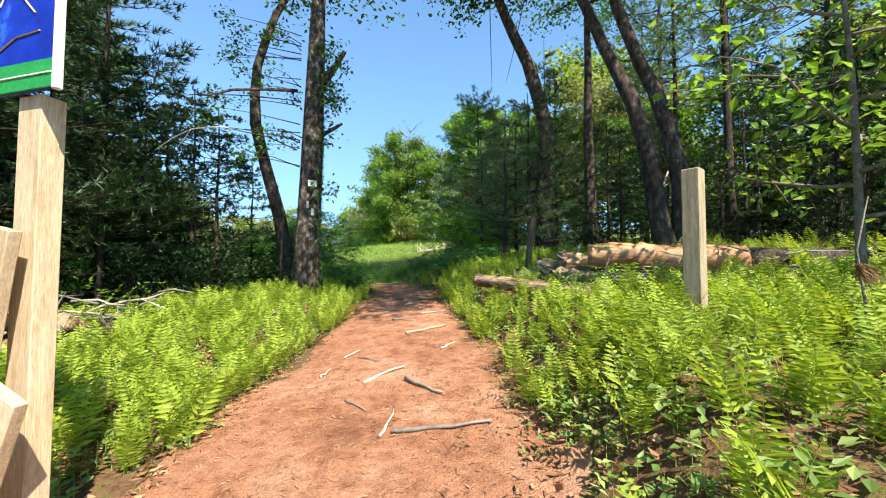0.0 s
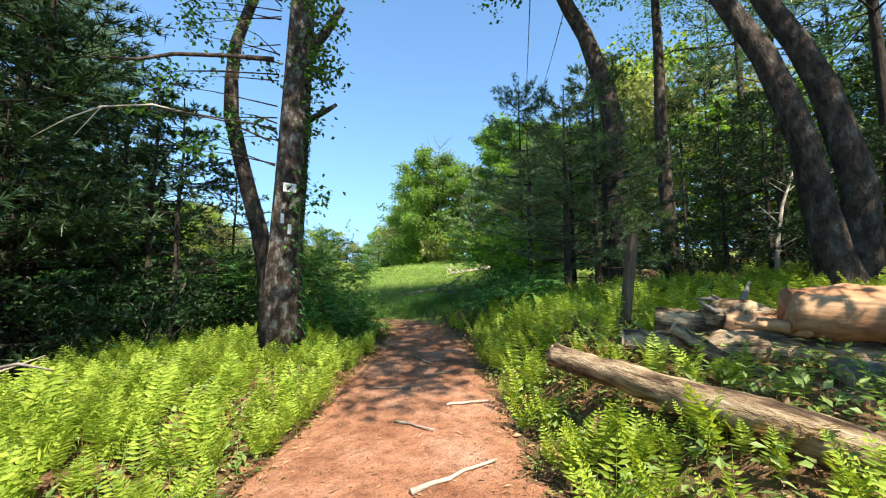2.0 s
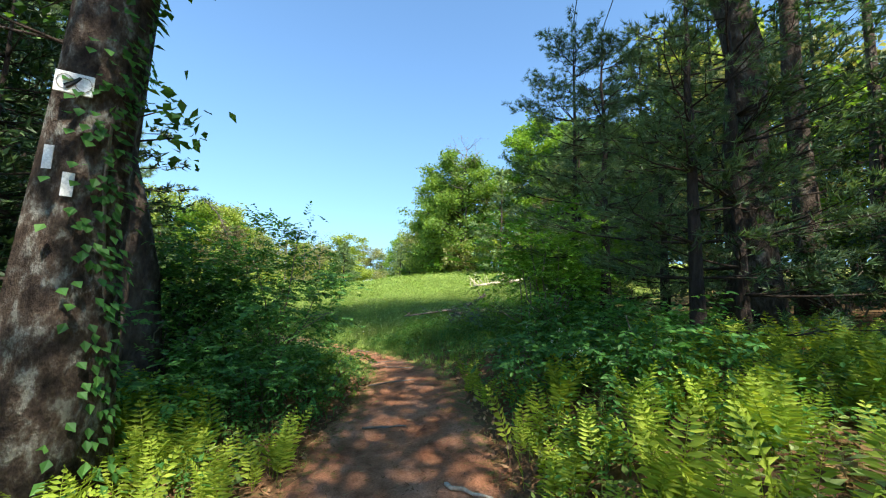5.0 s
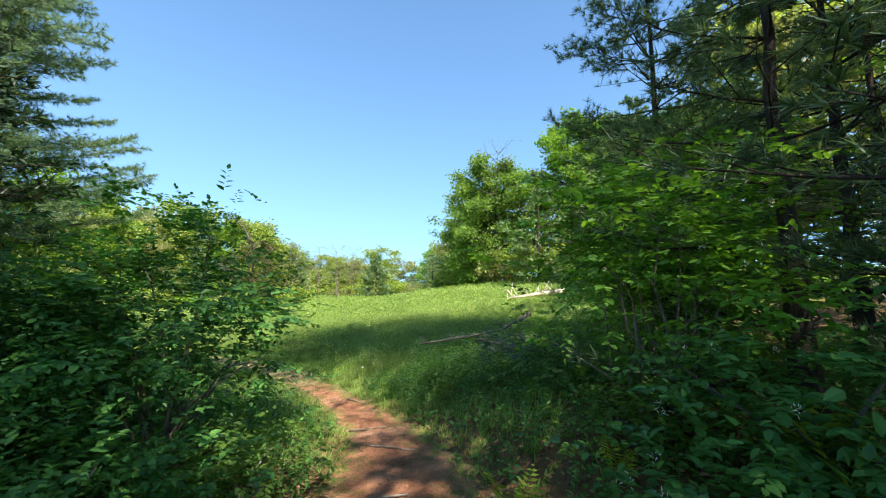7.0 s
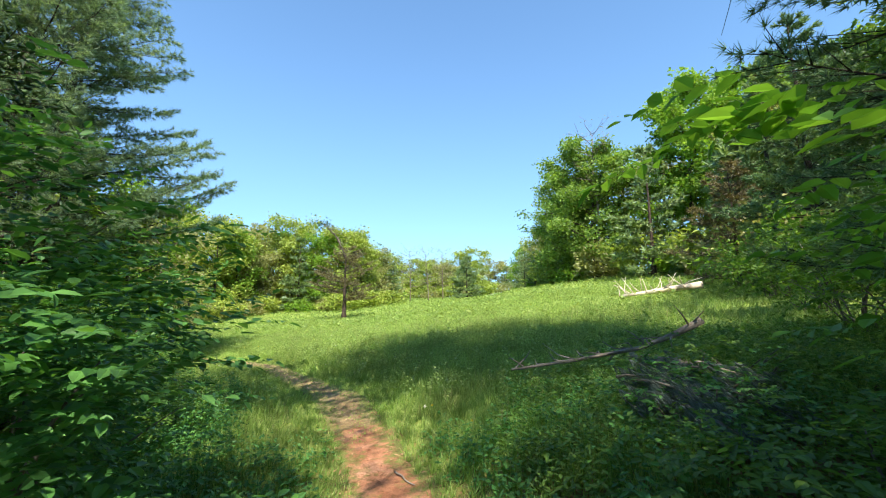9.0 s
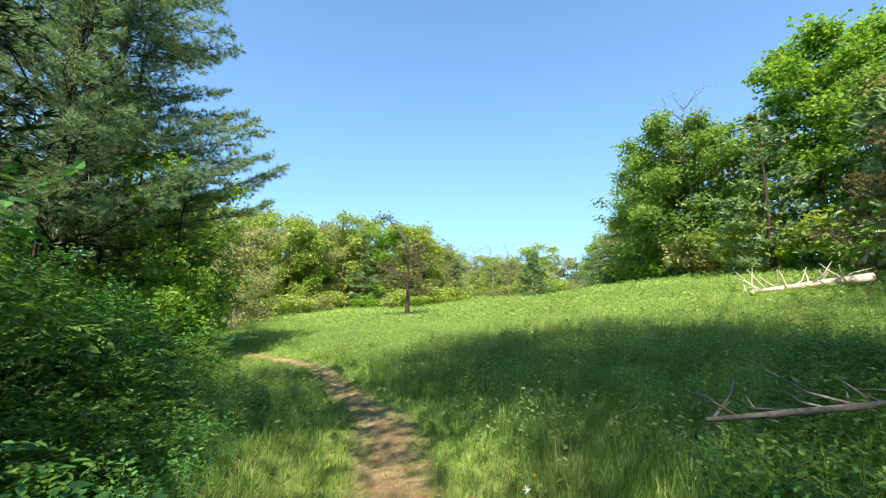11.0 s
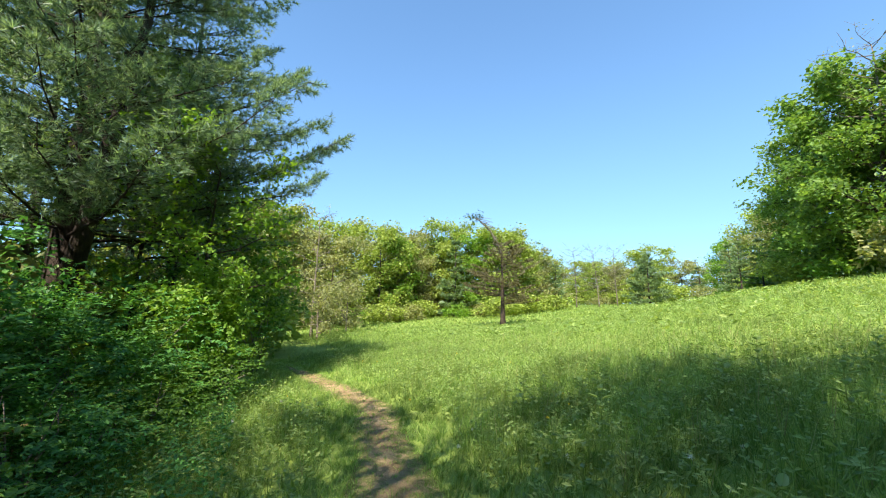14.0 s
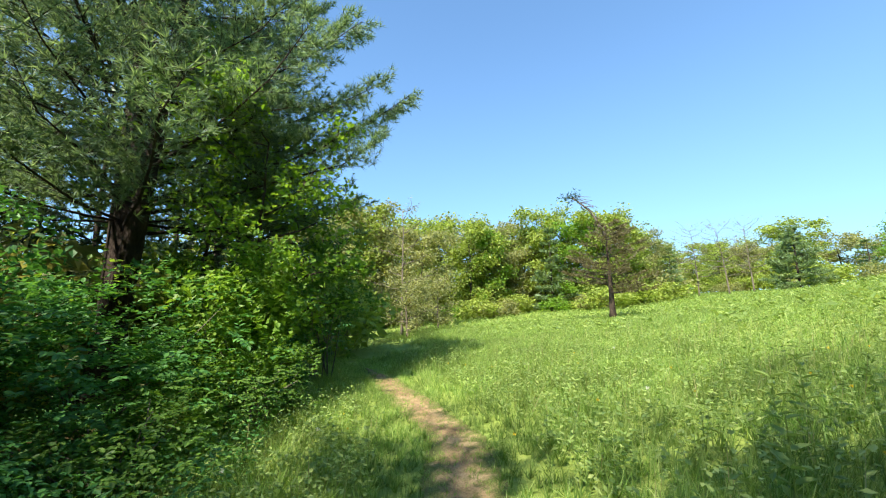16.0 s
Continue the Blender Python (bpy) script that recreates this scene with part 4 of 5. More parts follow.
broadleaf("climbing_maple", 74, 6.0, 0.06, 1.2, 2.0, 14, 4600, 0.14, BRIGHT, BARK, on_land(-16.6, 18.6), "slender bright green maple growing up beside the broad pine", clump=0.26)

# ---- the meadow's trees ----
lone = pine("lone_larch", 80, 7.8, 0.24, 2.2, 3.7, on_land(-30.0, 43.8), "lone sparse brownish larch with a dead leaning top in the meadow", needle=0.28, width=0.05, whorl=0.42, per=7, tufts=4, leafmat=BROWNLEAF, taper=0.5, dead=0.05)
rng = np.random.default_rng(4)
top = np.array([[0, 0, 6.4], [-0.3, -0.25, 7.6], [-0.8, -0.7, 8.9], [-1.5, -1.35, 9.9], [-2.0, -1.8, 10.3]])
dead = Geo().add(*tube(top, [0.12, 0.10, 0.08, 0.06, 0.04], 6))
for k in range(26):
    q = rng.uniform(0.8, 4)
    b0 = np.array([np.interp(q, np.arange(5), top[:, c]) for c in range(3)])
    d = unit(rng.normal(size=3) * [1, 1, 0.3] + [0.6, 0.55, -0.5]) * rng.uniform(0.6, 1.7)
    dead.add(*tube(np.stack([b0, b0 + d * 0.5 + [0, 0, 0.1], b0 + d]), [0.03, 0.022, 0.014], 4))
part("dead_top", dead, TWIG, lone, "bare grey leaning top", True)
tuft = top[4] + rng.normal(size=(60, 3)) * [0.45, 0.45, 0.25]
part("tip_foliage", Geo().add(*spikes(tuft, rng.normal(size=(60, 3)) + [0, 0, 0.4], 0.3, 0.05, rng, 7, 0.6)), DARKNEEDLE, lone, "last dark needles at the tip")
cone = pine("meadow_spruce", 81, 9.5, 0.2, 0.3, 4.4, on_land(-37.2, 91.5), "dark conical spruce at the far end of the meadow", needle=0.55, width=0.16, whorl=0.45, per=6, tufts=3, leafmat=NEEDLE, taper=0.8)
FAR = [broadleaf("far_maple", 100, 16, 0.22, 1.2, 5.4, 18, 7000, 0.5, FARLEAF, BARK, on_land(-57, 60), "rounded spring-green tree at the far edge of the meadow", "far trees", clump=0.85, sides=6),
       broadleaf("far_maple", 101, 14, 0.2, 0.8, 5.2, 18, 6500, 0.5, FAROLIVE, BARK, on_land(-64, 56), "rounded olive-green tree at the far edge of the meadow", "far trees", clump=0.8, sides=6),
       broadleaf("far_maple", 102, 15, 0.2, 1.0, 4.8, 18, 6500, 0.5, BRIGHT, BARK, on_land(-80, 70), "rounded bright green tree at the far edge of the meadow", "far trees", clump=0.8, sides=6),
       broadleaf("edge_maple", 104, 16.2, 0.3, 1.0, 5.5, 34, 26000, 0.38, EDGELEAF, BARK, on_land(-6.5, 61), "tall full green tree at the meadow's edge", "far trees", clump=0.6, sides=7),
       broadleaf("edge_maple", 105, 18.5, 0.3, 3.0, 4.6, 32, 22000, 0.4, BRIGHT, BARK, on_land(3.2, 57), "tall bright green maple at the meadow's edge", "far trees", clump=0.6, sides=7),
       pine("far_pine", 103, 12, 0.2, 0.5, 3.6, on_land(-52, 57), "dark green pine among the far trees", "far trees", needle=0.6, width=0.22, whorl=1.1, per=4, tufts=3, leafmat=NEEDLE, taper=0.7)]
HEDGE = [shrub("hedge_bush", 110, 2.2, 2.0, 1100, 0.36, BRIGHT, on_land(-50, 56), "low bright green bush along the meadow's edge", "hedge bushes", stems=6, clumps=40, clump=0.35, low=0.0),
         shrub("hedge_bush", 111, 2.6, 2.8, 1200, 0.38, FARLEAF, on_land(-54, 52), "low green bush along the meadow's edge", "hedge bushes", stems=6, clumps=40, clump=0.4, low=0.0),
         shrub("hedge_bush", 112, 2.4, 3.2, 1200, 0.38, FAROLIVE, on_land(-58, 48), "low olive green bush along the meadow's edge", "hedge bushes", stems=6, clumps=40, clump=0.4, low=0.0)]
rng = np.random.default_rng(21)
SPOTS = []
for az in np.arange(27, 84, 2.6):
    d = 66 + 6 * math.sin(az * 0.4) + rng.uniform(-3, 4) + (42 if az < 34 else 0) - max(0, az - 60) * 0.9
    SPOTS.append((-6 - d * math.sin(radians(az)), 17.7 + d * math.cos(radians(az)), rng.uniform(0.62, 1.0) * (1.0 if az > 34 else 0.75)))
    if rng.random() < 0.5:
        d += rng.uniform(7, 14)
        SPOTS.append((-6 - d * math.sin(radians(az + 1)), 17.7 + d * math.cos(radians(az + 1)), rng.uniform(0.85, 1.15) * (1.0 if az > 34 else 0.75)))
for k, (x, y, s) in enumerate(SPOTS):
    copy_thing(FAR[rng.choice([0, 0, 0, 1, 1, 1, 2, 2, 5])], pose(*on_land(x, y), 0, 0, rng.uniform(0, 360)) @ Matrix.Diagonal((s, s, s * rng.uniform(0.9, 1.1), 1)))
for az in np.arange(20, 86, 1.7):
    # taller thicket that closes the gaps below the crowns
    d = 71 + 6 * math.sin(az * 0.4) + rng.uniform(-2, 3) + (40 if az < 34 else 0) - max(0, az - 60) * 0.9
    copy_thing(HEDGE[rng.integers(1, 3)], pose(*on_land(-6 - d * math.sin(radians(az)), 17.7 + d * math.cos(radians(az))), 0, 0, rng.uniform(0, 360)) @ Matrix.Diagonal((1.7, 1.7, rng.uniform(1.4, 2.3), 1)))
for az in np.arange(24, 84, 1.9):
    d = 60 + 6 * math.sin(az * 0.4) + rng.uniform(-2, 3) + (40 if az < 34 else 0) - max(0, az - 60) * 0.9
    s = rng.uniform(0.6, 1.1)
    copy_thing(HEDGE[rng.integers(0, 3)], pose(*on_land(-6 - d * math.sin(radians(az)), 17.7 + d * math.cos(radians(az))), 0, 0, rng.uniform(0, 360)) @ Matrix.Diagonal((s * 1.2, s * 1.2, s, 1)))
broadleaf("thin_sapling", 120, 9.6, 0.09, 2.0, 2.0, 16, 700, 0.13, FAROLIVE, TWIG, on_land(-33.0, 27.3), "slender sapling with few leaves beside the meadow", clump=0.2, bare=0.3)
broadleaf("small_apple_tree", 121, 3.4, 0.07, 0.5, 1.7, 12, 2600, 0.16, FAROLIVE, TWIG, on_land(-30.3, 26.7), "small round grey-green tree in the meadow", clump=0.28)
broadleaf("small_apple_tree", 122, 3.6, 0.07, 0.5, 1.6, 12, 2400, 0.16, FAROLIVE, TWIG, on_land(-35.0, 28.6), "small round grey-green tree in the meadow", clump=0.28)
broadleaf("small_apple_tree", 123, 4.5, 0.08, 0.6, 2.0, 12, 2400, 0.2, FAROLIVE, TWIG, on_land(-37.5, 32.0), "small brownish tree at the meadow's edge", clump=0.3)
# leafless trees far off
for k, (x, y) in enumerate([(-44, 86), (-47.5, 84), (-42.5, 90)]):
    broadleaf("bare_birch", 125 + k, 12, 0.11, 3.0, 3.8, 26, 160, 0.25, FAROLIVE, TWIG, on_land(x, y), "pale nearly leafless tree far beyond the meadow", "bare trees", clump=0.6, bare=0.6)
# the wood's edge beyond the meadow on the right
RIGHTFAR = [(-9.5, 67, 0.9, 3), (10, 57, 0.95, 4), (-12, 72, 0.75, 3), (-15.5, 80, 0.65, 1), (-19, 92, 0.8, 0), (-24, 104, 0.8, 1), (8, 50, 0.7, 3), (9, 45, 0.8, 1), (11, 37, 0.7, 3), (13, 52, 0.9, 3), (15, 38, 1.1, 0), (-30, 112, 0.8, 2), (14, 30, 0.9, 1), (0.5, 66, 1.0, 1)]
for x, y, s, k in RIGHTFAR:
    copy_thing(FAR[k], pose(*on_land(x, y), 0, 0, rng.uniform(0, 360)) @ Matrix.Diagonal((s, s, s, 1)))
for x, y, s, k in [(-9, 62, 1.2, 0), (-13, 66, 1.0, 1), (-5, 58, 1.3, 2), (-1, 54, 1.4, 1), (2, 50, 1.3, 0), (3.6, 45, 1.3, 1), (4.0, 40, 1.2, 0), (3.8, 35, 1.2, 2), (-17, 76, 1.0, 0), (-21, 86, 1.0, 1), (-26, 96, 1.0, 0), (-32, 104, 1.0, 2)]:
    copy_thing(HEDGE[k], pose(*on_land(x, y), 0, 0, rng.uniform(0, 360)) @ Matrix.Diagonal((s, s, s, 1)))
for x, y, s in [(-0.6, 49, 0.95), (4.5, 45, 0.8), (-5, 68, 1.3), (-10, 78, 0.9), (6, 42, 1.1), (-20.5, 80, 0.6), (-17, 74, 0.5), (-24, 90, 0.7)]:
    copy_thing(FAR[5], pose(*on_land(x, y), 0, 0, rng.uniform(0, 360)) @ Matrix.Diagonal((s, s, s, 1)))
pine("young_pine", 130, 10.0, 0.16, 0.5, 2.9, on_land(4.0, 29.5), "dark pine at the meadow's edge", "young pines", needle=0.22, width=0.04, whorl=0.42, leafmat=YOUNGNEEDLE, per=10, tufts=6, twigs=5.0)
pine("dying_pine", 131, 6.0, 0.09, 0.6, 2.6, on_land(2.6, 34.5), "half-dead rusty brown pine at the meadow's edge", needle=0.25, width=0.05, whorl=0.45, leafmat=BROWNLEAF, per=7)
# more wood behind, to the sides and at the walker's back
rng = np.random.default_rng(31)
for x, y in [(-23.5, 14.5), (-20.5, 11), (-26, 13), (19, 15), (22, 21), (16, 21), (14, 27), (18, 30), (24, 12), (13, 34), (22, 4), (27, 18), (9, 34), (-27, 11), (-25, 17), (-22, -3), (-14, -6), (-20, -12), (-8, -18), (0, -26), (10, -30), (20, -20), (26, -8), (-30, 19), (-34, 14)]:
    s = rng.uniform(0.85, 1.15)
    copy_thing(low[rng.integers(0, 2)], pose(*on_land(x, y), 0, 0, rng.uniform(0, 360)) @ Matrix.Diagonal((s, s, s, 1)))
for x, y, s, k in [(18, 24, 1.4, 0), (-18, 12, 1.1, 1), (-22, 8, 1.2, 1), (-19, 3, 1.2, 2), (-26, 21, 1.2, 1), (-31, 17, 1.3, 0), (-38, 19, 1.4, 1), (-24, 18.5, 0.9, 0), (-28, 20, 1.0, 2)]:
    copy_thing(HEDGE[k], pose(*on_land(x, y), 0, 0, rng.uniform(0, 360)) @ Matrix.Diagonal((s, s, s, 1)))
for x, y, s, k in [(-42, 22, 0.7, 1), (-38, 17, 0.7, 0), (-48, 27, 0.8, 0), (-33, 20.5, 0.5, 1), (-46, 34, 0.7, 1)]:
    copy_thing(FAR[k], pose(*on_land(x, y), 0, 0, rng.uniform(0, 360)) @ Matrix.Diagonal((s, s, s, 1)))
for x, y, s, k in [(-24, 11.5, 1.8, 1), (-21.5, 9.8, 1.7, 2), (-27, 14.5, 1.8, 1), (-20, 12.6, 1.4, 2), (-22, 15.5, 1.2, 1), (-24, 13.5, 1.3, 2), (-26.5, 16, 1.3, 1), (-22, 12, 1.2, 1), (-28, 12.5, 1.5, 0), (-20.5, 17.6, 0.8, 0), (-20.5, 13.6, 1.0, 2)]:
    copy_thing(HEDGE[k], pose(*on_land(x, y), 0, 0, rng.uniform(0, 360)) @ Matrix.Diagonal((s, s, s, 1)))
for x, y, s, k in [(19, 6, 1.8, 1), (22, 10, 2.0, 2), (18, 13, 1.6, 1), (24, 15, 2.2, 1), (21, 18, 1.9, 2), (27, 8, 2.2, 1), (17, 18, 1.5, 1), (29, 13, 2.4, 2), (25, 22, 2.2, 1), (19, 24, 1.8, 2), (23, 2, 2.0, 1)]:
    copy_thing(HEDGE[k], pose(*on_land(x, y), 0, 0, rng.uniform(0, 360)) @ Matrix.Diagonal((s, s, s, 1)))
for x, y, s, k in [(15, 20, 0.55, 2), (19, 16.5, 0.6, 0), (13.5, 24, 0.55, 2), (20, 11.5, 0.6, 2), (17, 7.5, 0.5, 2), (22, 21, 0.7, 0)]:
    copy_thing(FAR[k], pose(*on_land(x, y), 0, 0, rng.uniform(0, 360)) @ Matrix.Diagonal((s, s, s, 1)))
for x, y, s in [(-10.6, 8.7, 1.0), (-13.8, 8.6, 1.05), (-18, 3.5, 1.1), (-14.5, 4.2, 1.0)]:
    copy_thing(proto[1], pose(*on_land(x, y), 0, 0, rng.uniform(0, 360)) @ Matrix.Diagonal((s, s, s, 1)))
# woods that close the view beyond the meadow's crest
for az in np.arange(2, 40, 1.9):
    d = 135 + 12 * math.sin(az) + rng.uniform(-6, 6)
    s = rng.uniform(0.7, 0.95)
    copy_thing(FAR[rng.choice([0, 1, 1, 5])], pose(*on_land(-6 - d * math.sin(radians(az)), 17.7 + d * math.cos(radians(az))), 0, 0, rng.uniform(0, 360)) @ Matrix.Diagonal((s * 1.5, s * 1.5, s, 1)))
broadleaf("dead_topped_tree", 133, 19.5, 0.22, 10.0, 3.6, 22, 300, 0.2, FAROLIVE, TWIG, on_land(-5.6, 59.5), "tree with bare grey branches above its neighbours", clump=0.3, bare=0.5)


# ---- logs, posts and the notice board at the trailhead ----
def log(name, p0, p1, r0, r1, mat, label, group="", ends=True, seed=0, bend=0.03, category="log"):
    """A felled log with uneven sides and sawn ends."""
    g = np.random.default_rng(seed)
    p0, p1 = np.array(p0, float), np.array(p1, float)
    th = thing(name, p0, label, category, group)
    d = Vector(p1 - p0)
    th.matrix_basis = Matrix.Translation(p0) @ d.to_track_quat("X", "Z").to_matrix().to_4x4()
    u = np.linspace(0, 1, 26)[:, None]
    ln = d.length
    pts = np.array([ln, 0, 0]) * u + np.sin(u * math.pi) * g.normal(size=3) * [0, 1, 1] * bend * ln * 0.4 + g.normal(size=(26, 3)) * 0.006
    rr = (r0 + (r1 - r0) * u[:, 0]) * (1 + 0.07 * np.convolve(g.normal(size=30), np.ones(5) / 2.2, "valid"))
    part("stem", Geo().add(*tube(pts, rr, 18, g, 0.055)), mat, th, smooth=True)
    if ends:
        for q, r, s in ((pts[0], rr[0], -1), (pts[-1], rr[-1], 1)):
            part("cut_end", Geo().add(*tube(np.stack([q - [s * 0.02, 0, 0], q + [s * 0.006, 0, 0]]), [r * 0.95, r * 0.93], 14)), CUTEND, th, "sawn pale end")
    return th


PILE = "felled logs beside the path"
log("peeled_log", (2.55, 6.5, 1.62), (4.7, 5.75, 1.53), 0.205, 0.225, PEELED, "thick peeled orange-brown log resting on smaller logs", PILE, seed=1, ends=False)
log("torn_splinter", (2.2, 6.62, 1.5), (2.85, 6.38, 1.49), 0.015, 0.1, PEELED, "torn splinter at the end of the peeled log", PILE, seed=10, ends=False)
log("bark_log", (4.6, 6.0, 1.5), (8.2, 4.6, 1.42), 0.25, 0.22, BARK, "thick grey log with bark behind the peeled one", PILE, seed=2)
log("front_log", (0.63, 6.62, 1.2), (2.0, 4.5, 1.04), 0.1, 0.13, DEADLOG, "long weathered log lying in the ferns", PILE, seed=3)
log("short_log", (1.38, 7.05, 1.24), (3.3, 6.3, 1.22), 0.14, 0.17, DEADLOG, "weathered split log on the pile", PILE, seed=4)
log("upper_log", (1.9, 7.42, 1.44), (3.4, 6.75, 1.36), 0.17, 0.15, DEADLOG, "weathered log on top of the pile", PILE, seed=5)
log("crooked_log", (1.75, 6.75, 1.43), (2.3, 5.6, 1.12), 0.065, 0.085, DEADLOG, "crooked branch piece across the pile", PILE, seed=6, bend=0.12)
log("under_log", (2.5, 6.0, 1.12), (5.2, 5.2, 1.14), 0.2, 0.22, GREYWOOD, "dark log that carries the peeled one", PILE, seed=7)
log("under_log", (3.2, 6.7, 1.18), (6.2, 6.0, 1.22), 0.2, 0.22, GREYWOOD, "dark log that carries the peeled one", PILE, seed=8)
log("split_wood", (2.35, 7.0, 1.48), (3.2, 6.5, 1.45), 0.15, 0.12, PEELED, "torn splinter of pale wood on the pile", PILE, seed=9, bend=0.1)
stump = thing("root_stump", (2.42, 7.0, 1.56), "splintered root stump with short broken roots on the pile", "log", PILE)
g = np.random.default_rng(77)
part("stem", Geo().add(*tube(np.array([[-0.22, 0.1, -0.04], [-0.05, 0.02, 0.0], [0.12, -0.05, 0.02], [0.3, -0.12, -0.02]]), [0.09, 0.15, 0.13, 0.07], 12, g, 0.12)), DEADLOG, stump, smooth=True)
for k in range(7):
    d = unit(g.normal(size=3) * [0.8, 0.8, 0.6] + [0, 0, 0.5]) * g.uniform(0.2, 0.36)
    part("root", Geo().add(*tube(np.stack([d * 0.2, d * 0.6 + g.normal(size=3) * 0.03, d]), [0.05, 0.03, 0.012], 6, g, 0.1)), GREYWOOD, stump, smooth=True)
rng = np.random.default_rng(12)
for k in range(16):
    x, y = rng.uniform(3.0, 6.4), rng.uniform(4.5, 5.5)
    d = unit(rng.normal(size=3) * [1, 1, 0.12]) * rng.uniform(0.4, 0.9)
    b0 = np.array([x, y, land1(x, y) + rng.uniform(0.2, 0.45)])
    th = thing("dead_branch", b0, "thin pale dead branch lying on the log pile", "branch", "dead branches on the logs")
    part("stem", Geo().add(*tube(np.stack([d * 0, d * 0.5 + rng.normal(size=3) * 0.06, d]), [0.014, 0.010, 0.005], 5)), GREYWOOD if k % 3 else BLEACHED, th, smooth=True)

# firewood heap on the other side
rng = np.random.default_rng(14)
gz = land1(-5.3, 4.75)
for k, (a, h, dep) in enumerate([(-0.75, 0.16, 0), (-0.42, 0.17, 0.05), (-0.08, 0.16, -0.05), (0.27, 0.18, 0), (0.62, 0.15, 0.1), (-0.6, 0.45, 0), (-0.22, 0.46, 0.08), (0.12, 0.47, 0), (0.45, 0.42, 0.1), (-0.42, 0.74, 0.05), (-0.05, 0.74, 0), (0.95, 0.17, 0.2), (1.25, 0.2, 0.3)]):
    ax = np.array([0.62, 0.62, 0.0])
    c = np.array([-5.35, 4.65, gz]) + ax * a + np.array([0.5, -0.45, 0]) * dep + [0, 0, h]
    back = np.array([-0.85, 0.4, 0.05 + 0.05 * rng.normal()]) * rng.uniform(0.7, 1.1)
    r = rng.uniform(0.13, 0.17)
    log("firewood_log", c, c + back, r, r * 1.05, DEADLOG if k % 3 else BARK, "cut round of firewood in a heap among the ferns", "firewood heap", seed=20 + k, bend=0.01)

brush = thing("brush_heap", on_land(-5.3, 5.9), "heap of bare dead branches beside the firewood", "branch")
for k in range(22):
    a, ln = rng.uniform(0, 2 * math.pi), rng.uniform(0.5, 1.1)
    d = np.array([math.cos(a), math.sin(a), rng.uniform(-0.15, 0.35)]) * ln
    b0 = np.array([rng.normal() * 0.45, rng.normal() * 0.45, rng.uniform(0.15, 0.65)])
    part("branch", Geo().add(*tube(np.stack([b0 - d / 2, b0 + rng.normal(size=3) * 0.05, b0 + d / 2]), [0.024, 0.017, 0.006], 5)), BLEACHED if k % 3 == 0 else GREYWOOD, brush, smooth=True)
post = thing("wooden_post", on_land(2.38, 3.38), "weathered square wooden post standing in the ferns", "post", turn=38)
part("shaft", box((0.15, 0.15, 1.5), pose(0, 0, 0.64, 0, 0.8, 0), 0.008), POSTWOOD, post)
post2 = thing("wooden_post", on_land(1.91, 8.23), "old leaning square post in the ferns, coloured dark for the trees' shade", "post", turn=15)
ph = 2.52 - land1(1.91, 8.23)
part("shaft", box((0.11, 0.11, ph + 0.4), pose(-0.03, 0, ph / 2 - 0.2, 2, 7, 0), 0.01), SHADEPOST, post2)

# notice board on its frame of pale lumber
board = thing("notice_board", (-1.54, 1.4, land1(-1.62, 1.4)), "trail notice board with a blue map on pale lumber posts", "sign", turn=166)
bz = land1(-1.62, 1.4)
part("map_panel", box((1.1, 0.02, 0.9), pose(0.5, 0.06, 2.62 - bz)), SIGNBLUE, board, "blue printed trail map")
part("lower_border", box((1.1, 0.008, 0.12), pose(0.5, 0.075, 2.23 - bz), 0.002), SIGNGREEN, board, "green border strip")
part("upper_border", box((1.1, 0.008, 0.1), pose(0.5, 0.075, 3.02 - bz), 0.002), SIGNGREEN, board, "green border strip")
part("edge_strip", box((0.025, 0.03, 0.92), pose(-0.055, 0.066, 2.62 - bz)), WHITEPAINT, board, "white edge trim")
part("border_line", box((1.08, 0.006, 0.006), pose(0.5, 0.081, 2.23 - bz), 0.001), WHITEPAINT, board)
for k, (x0, z0, x1, z1) in enumerate([(0.08, 2.5, 0.2, 2.62), (0.2, 2.62, 0.3, 2.56), (0.05, 2.42, 0.3, 2.36), (0.3, 2.56, 0.42, 2.75), (0.12, 2.8, 0.32, 2.72), (0.42, 2.45, 0.55, 2.6), (0.5, 2.7, 0.62, 2.5)]):
    part("map_line", Geo().add(*tube(np.array([[x0, 0.0735, z0 - bz], [(x0 + x1) / 2 + 0.02, 0.0735, (z0 + z1) / 2 - bz + 0.02], [x1, 0.0735, z1 - bz]]), [0.004] * 3, 4)), WHITEPAINT if k % 2 else LUMBER, board)
for x in (0.14, 0.9):
    part("leg", box((0.14, 0.09, 2.45), pose(x, 0.0, 0.98)), LUMBER, board, "square lumber leg")
part("brace", box((0.19, 0.045, 1.3), pose(0.26, 0.12, 1.0, 0, -11, 0)), LUMBER, board, "slanting lumber brace")
part("brace", box((0.19, 0.045, 1.3), pose(0.18, 0.18, 0.42, 0, -22, 0)), LUMBER, board, "slanting lumber brace")
part("notice_sheet", box((0.3, 0.012, 0.4), pose(0.28, 0.16, 0.5), 0.002), WHITEPAINT, board, "white notice sheet")

# power line over the meadow's edge
for k, (a, b) in enumerate([((2.7, 22.0, 15.6), (6.4, 52.0, 26.5)), ((4.3, 22.0, 15.3), (8.3, 52.0, 27.0))]):
    a, b = np.array(a), np.array(b)
    u = np.linspace(-0.8, 1, 20)[:, None]
    th = thing("power_cable", a, "thin black overhead power cable", "cable", "power cables")
    part("wire", Geo().add(*tube((b - a) * u - np.array([0, 0, 1.0]) * u * (1 - u), np.full(20, 0.026), 5)), CABLE, th)

# ---- sticks and litter on the path ----
